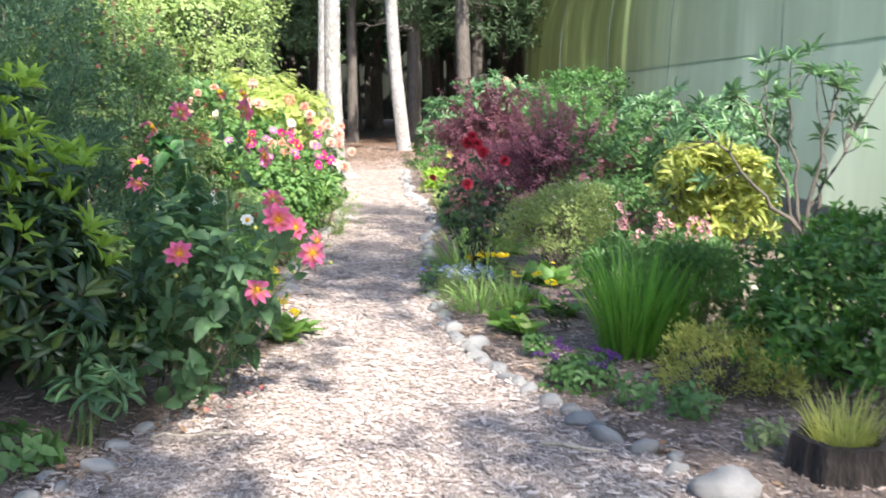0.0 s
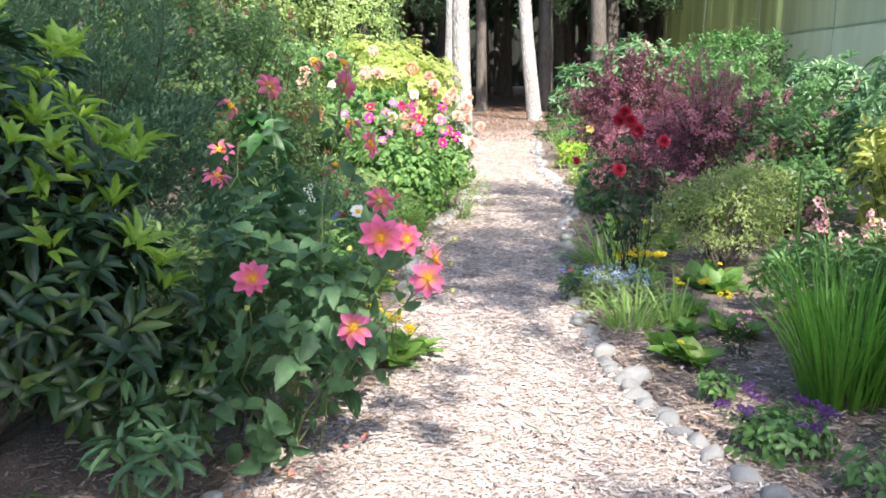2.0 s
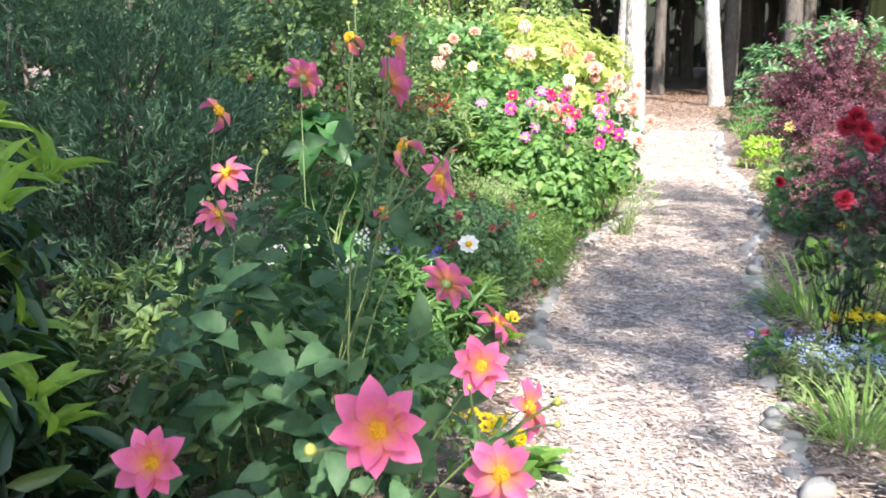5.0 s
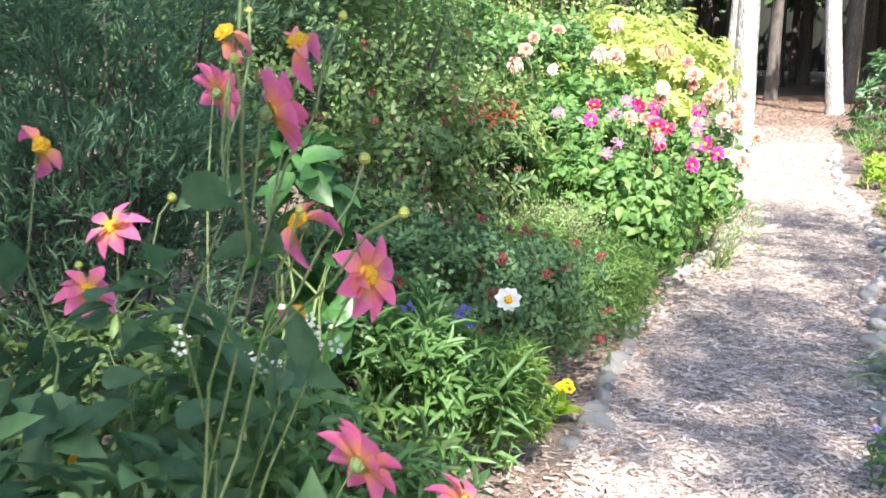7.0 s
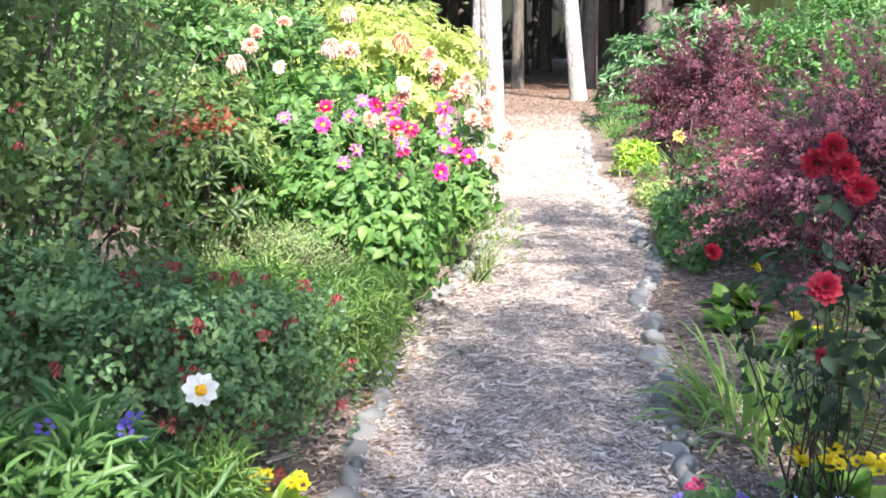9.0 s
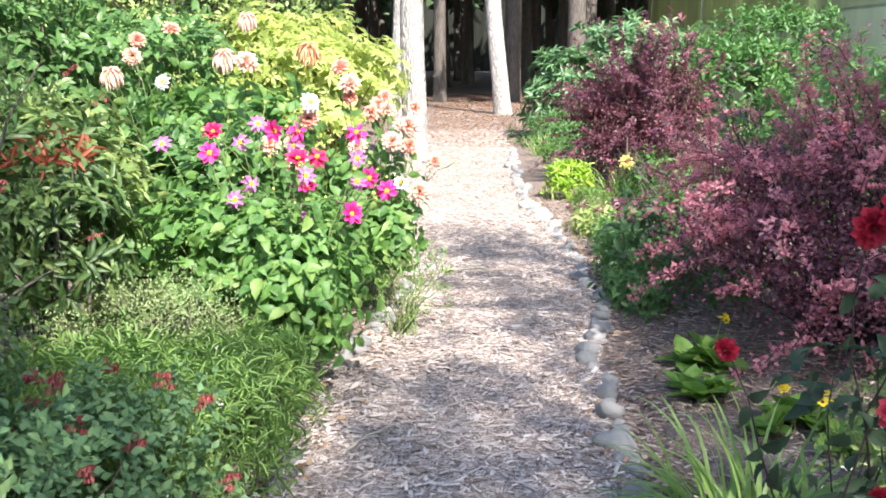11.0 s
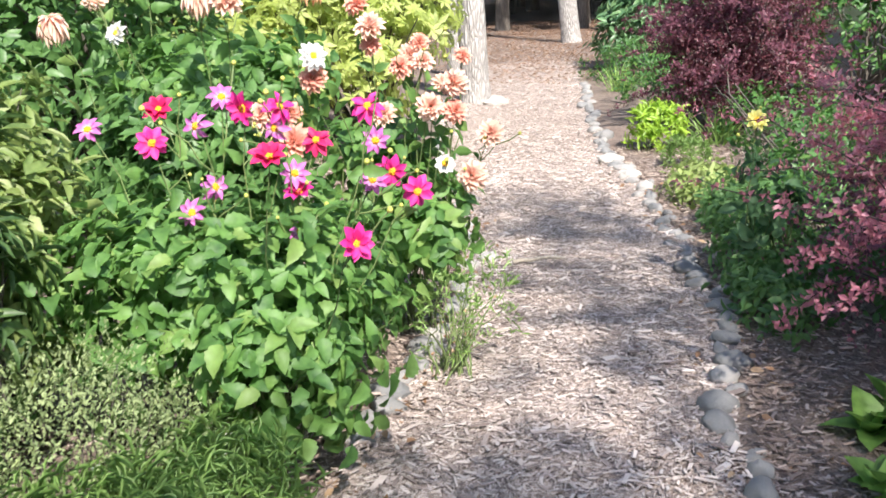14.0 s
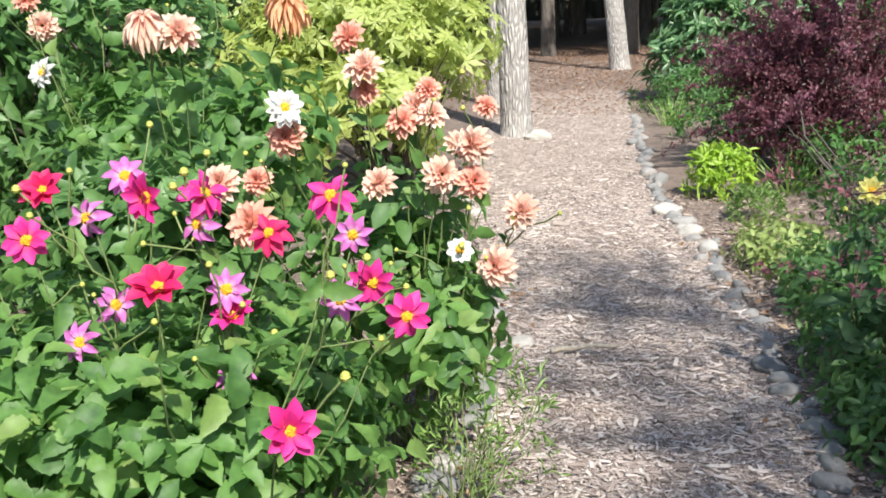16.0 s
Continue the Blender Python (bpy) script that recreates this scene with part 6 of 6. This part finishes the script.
shrub("tall_rhododendron", "large blue-green rhododendron in front of the greenhouse", "shrub", (2.9, 11.0), [(2.7, 10.6, 0.75, 0.6, 0.6, 0.6), (3.2, 11.2, 0.95, 0.7, 0.7, 0.6), (2.9, 9.9, 0.6, 0.5, 0.5, 0.5), (2.5, 12.3, 1.0, 0.6, 0.7, 0.55)], 420, 10, L_LANCE, 0.14, 0.27, M_RHODO_B, 0.015, (30, 90), 34, 0.012)
shrub("far_rhododendron", "sunlit rhododendron with large leaves at the wood's edge", "shrub", (0.6, 24.2), [(0.4, 24, 0.85, 0.9, 0.8, 0.7), (1.2, 24.5, 1.3, 1.0, 0.9, 0.8), (-0.2, 23.6, 0.5, 0.5, 0.5, 0.45)], 420, 9, L_LANCE, 0.2, 0.3, M_RHODO_B, 0.02, (35, 95), 30, 0.014)
shrub("far_green_shrub", "mid-green shrub behind the far barberry", "shrub", (2.4, 19.5), [(2.2, 19.3, 0.9, 0.8, 0.9, 0.8), (2.9, 20.5, 1.3, 0.9, 1.0, 0.9), (2.3, 15.5, 0.7, 0.7, 1.0, 0.65), (2.2, 13.9, 0.6, 0.6, 0.7, 0.55)], 1100, 8, L_OVAL, 0.1, 0.45, M_SMALLDARK, 0.05, (25, 90), 40, 0.012)
pf = shrub("pale_flowered_shrub", "tall green shrub with a pale bloom by the greenhouse", "shrub", (1.9, 25.0), [(1.7, 24.9, 1.0, 0.7, 0.7, 0.75), (2.5, 25.3, 1.2, 0.8, 0.8, 0.75)], 460, 8, L_OVAL, 0.12, 0.4, M_BUSH, 0.05, (25, 90), 24, 0.012)
for k, (dx, dz, sc) in enumerate(((-0.38, 1.95, 2.2), (-0.2, 1.85, 1.2), (-0.5, 1.82, 1.0), (0.0, 1.98, 0.9))):
    flower(pf, (dx, -0.4, dz), (0, -0.9, 0.3), H_PALE[k % 2], sc, False)
    part("flower_stalk", raw_mesh("flower_stalk", *tubes(arcs([(dx * 0.6, -0.2, 1.2)], [(dx, -0.39, dz)], 0.02, 5), np.array([[0.006] * 5])), M_STEM, True), pf)
shrub("lime_mound", "small lime green mound at the stone edge", "plant", (-0.12, 16.35), [(-0.12, 16.35, 0.18, 0.22, 0.2, 0.2)], 120, 8, L_LANCE, 0.08, 0.3, M_LIME, 0.02, (20, 80), 10, 0.004, M_STEM)
shrub("lime_mound", "wispy lime green plant on the bed", "plant", (0.05, 15.6), [(0.08, 15.5, 0.1, 0.16, 0.16, 0.12)], 60, 8, L_NEEDLE, 0.08, 0.12, M_FINE, 0.02, (20, 70), 8, 0.003, M_STEM)
blades("daylily_clump", "arching dark green strappy leaves by the far barberry", "grass", (0.45, 16.6), 0.15, 60, 0.5, 0.009, 60, 0.3, M_LILY)
blades("daylily_clump", "light green strappy tuft at the far stones", "grass", (-0.35, 20.8), 0.12, 50, 0.5, 0.01, 55, 0.3, M_LILY)
for lab, gx, gy, rx, ry, rz, k, gm in (("olive green ground cover along the stones", 0.2, 12.6, 0.22, 0.6, 0.14, 190, M_BUSH), ("yellow-green low leaves at the stone edge", 0.3, 13.6, 0.3, 0.5, 0.14, 200, M_BUSH), ("small low leaves beside the stones", 0.15, 11.9, 0.16, 0.4, 0.1, 100, M_BUSH),
                                     ("thin low ground cover near pale stones", 0.1, 14.4, 0.25, 0.5, 0.12, 110, M_POTEN), ("dark low leaves behind the stone edge", 0.7, 13.3, 0.4, 0.5, 0.18, 160, M_SMALLDARK), ("dark green low growth under the barberry", 0.6, 12.2, 0.35, 0.5, 0.18, 140, M_SMALLDARK)):
    shrub("ground_cover", lab, "plant", (gx, gy), [(gx, gy, rz * 0.7, rx, ry, rz)], k, 7, L_OVAL, 0.06, 0.5, gm, 0.03, (35, 90), 8, 0.003, M_STEM, group="ground cover plants")
shrub("bed_undergrowth", "tangled dark green undergrowth round the far barberry", "plant", (0.9, 14.9), [(0.9, 14.2, 0.15, 0.5, 0.6, 0.2), (1.2, 15.3, 0.2, 0.7, 0.7, 0.25), (0.5, 18.2, 0.2, 0.6, 0.7, 0.3), (0.2, 19.8, 0.15, 0.6, 0.8, 0.25), (1.0, 16.6, 0.2, 0.6, 0.5, 0.3), (0.0, 22.2, 0.2, 0.7, 0.9, 0.3), (1.2, 12.9, 0.2, 0.5, 0.5, 0.25)], 900, 8, L_OVAL, 0.075, 0.45, M_SMALLDARK, 0.04, (30, 90), 30, 0.005)
dahlia("slim dahlia with one pale yellow bloom", (0.22, 12.35), [(0.08, 12.1, 0.86, H_PYEL, 0.95, (-0.1, -0.8, 0.5))], [(0.22, 12.35, 0.35, 0.15, 0.15, 0.3)], 26, M_DAHLIA_D, size=0.09, buds=2)
primrose("magenta polyanthus at the stone edge", -0.03, 8.02, 0.06, [(-0.05, 0, 0.11, 3)], small_heads("magenta_small_petals", M_MAGENTA, 5, 0.02, 0.02, 20), "polyanthus_plant", 12)

# ---- loose chips and fallen petals ----
for k in range(6):
    V, F = chip_set(np.zeros((1, 3)), 0.045)
    me = raw_mesh("wood_chip", V, F, M_CHIP)
    for q in range(45):
        yy = R.uniform(3.2, 14.5)
        xx = float(edge_l(yy)) + float(edge_r(yy) - edge_l(yy)) * R.uniform(0.05, 0.95)
        part("wood_chip", me, path_root, at=pose(xx, yy, float(ground_z(xx, yy)) + 0.018, 0, 0, R.uniform(0, 360)))
n = 700
yy = R.uniform(3.3, 15, n)
left = R.random(n) < 0.6
xx = np.where(left, edge_l(yy) + R.normal(0.02, 0.08, n), edge_r(yy) + R.normal(0.12, 0.14, n))
ang = R.random(n) * 6.28
V, F = lay(L_OVAL, np.stack([xx, yy, R.uniform(0.012, 0.03, n)], 1), np.stack([np.cos(ang), np.sin(ang), R.normal(0, 0.25, n)], 1), np.stack([R.normal(0, 0.4, n), R.normal(0, 0.4, n), np.ones(n)], 1), R.uniform(0.02, 0.055, n), 0.5)
tagged(new("dry_leaves", raw_mesh("dry_leaves", V, F, rough_mat("dry_leaf", [(0.2, (0.1, 0.05, 0.025)), (0.5, (0.3, 0.16, 0.08)), (0.85, (0.5, 0.36, 0.22))], 30, 0.8, 0.3, 0.003, None, 120, 0.7), True)), "curled dry brown leaves along the path edges", "leaf litter", kind="stuff")
for x0, y0, x1, y1, r in ((-1.08, 12.72, -0.8, 12.79, 0.014), (0.43, 4.18, 0.71, 4.07, 0.012), (-0.95, 4.35, -1.3, 4.25, 0.008), (-0.5, 9.1, -0.3, 9.0, 0.007), (-1.2, 9.5, -1.05, 9.75, 0.007), (-0.3, 5.3, -0.12, 5.05, 0.007)):
    o = tagged(new("fallen_stick"), "short pale stick lying on the wood chips", "stick", "fallen sticks")
    o.location = (x0, y0, 0.018)
    part("stick", raw_mesh("stick", *tubes(arcs([(0, 0, 0)], [(x1 - x0, y1 - y0, 0.005)], 0.02, 7, 0.02), np.linspace(r, r * 0.6, 7)[None], 7), M_PLANK, True), o)
PET = raw_mesh("fallen_petal", L_PETAL[0] * np.array([0.028, 0.045, 0.04]), L_PETAL[1], M_PINK, True)
for x, y_ in ((-1.05, 4.72), (-1.15, 4.62), (-1.22, 4.75), (-0.95, 5.1), (-1.28, 4.9), (-1.0, 4.95), (-1.18, 4.85)):
    o = new("fallen_petal", PET)
    o.matrix_basis = pose(x, y_, 0.022, R.uniform(-15, 15), R.uniform(-15, 15), R.uniform(0, 360))
    tagged(o, "fallen pink dahlia petal on the wood chips", "petal", "fallen petals")
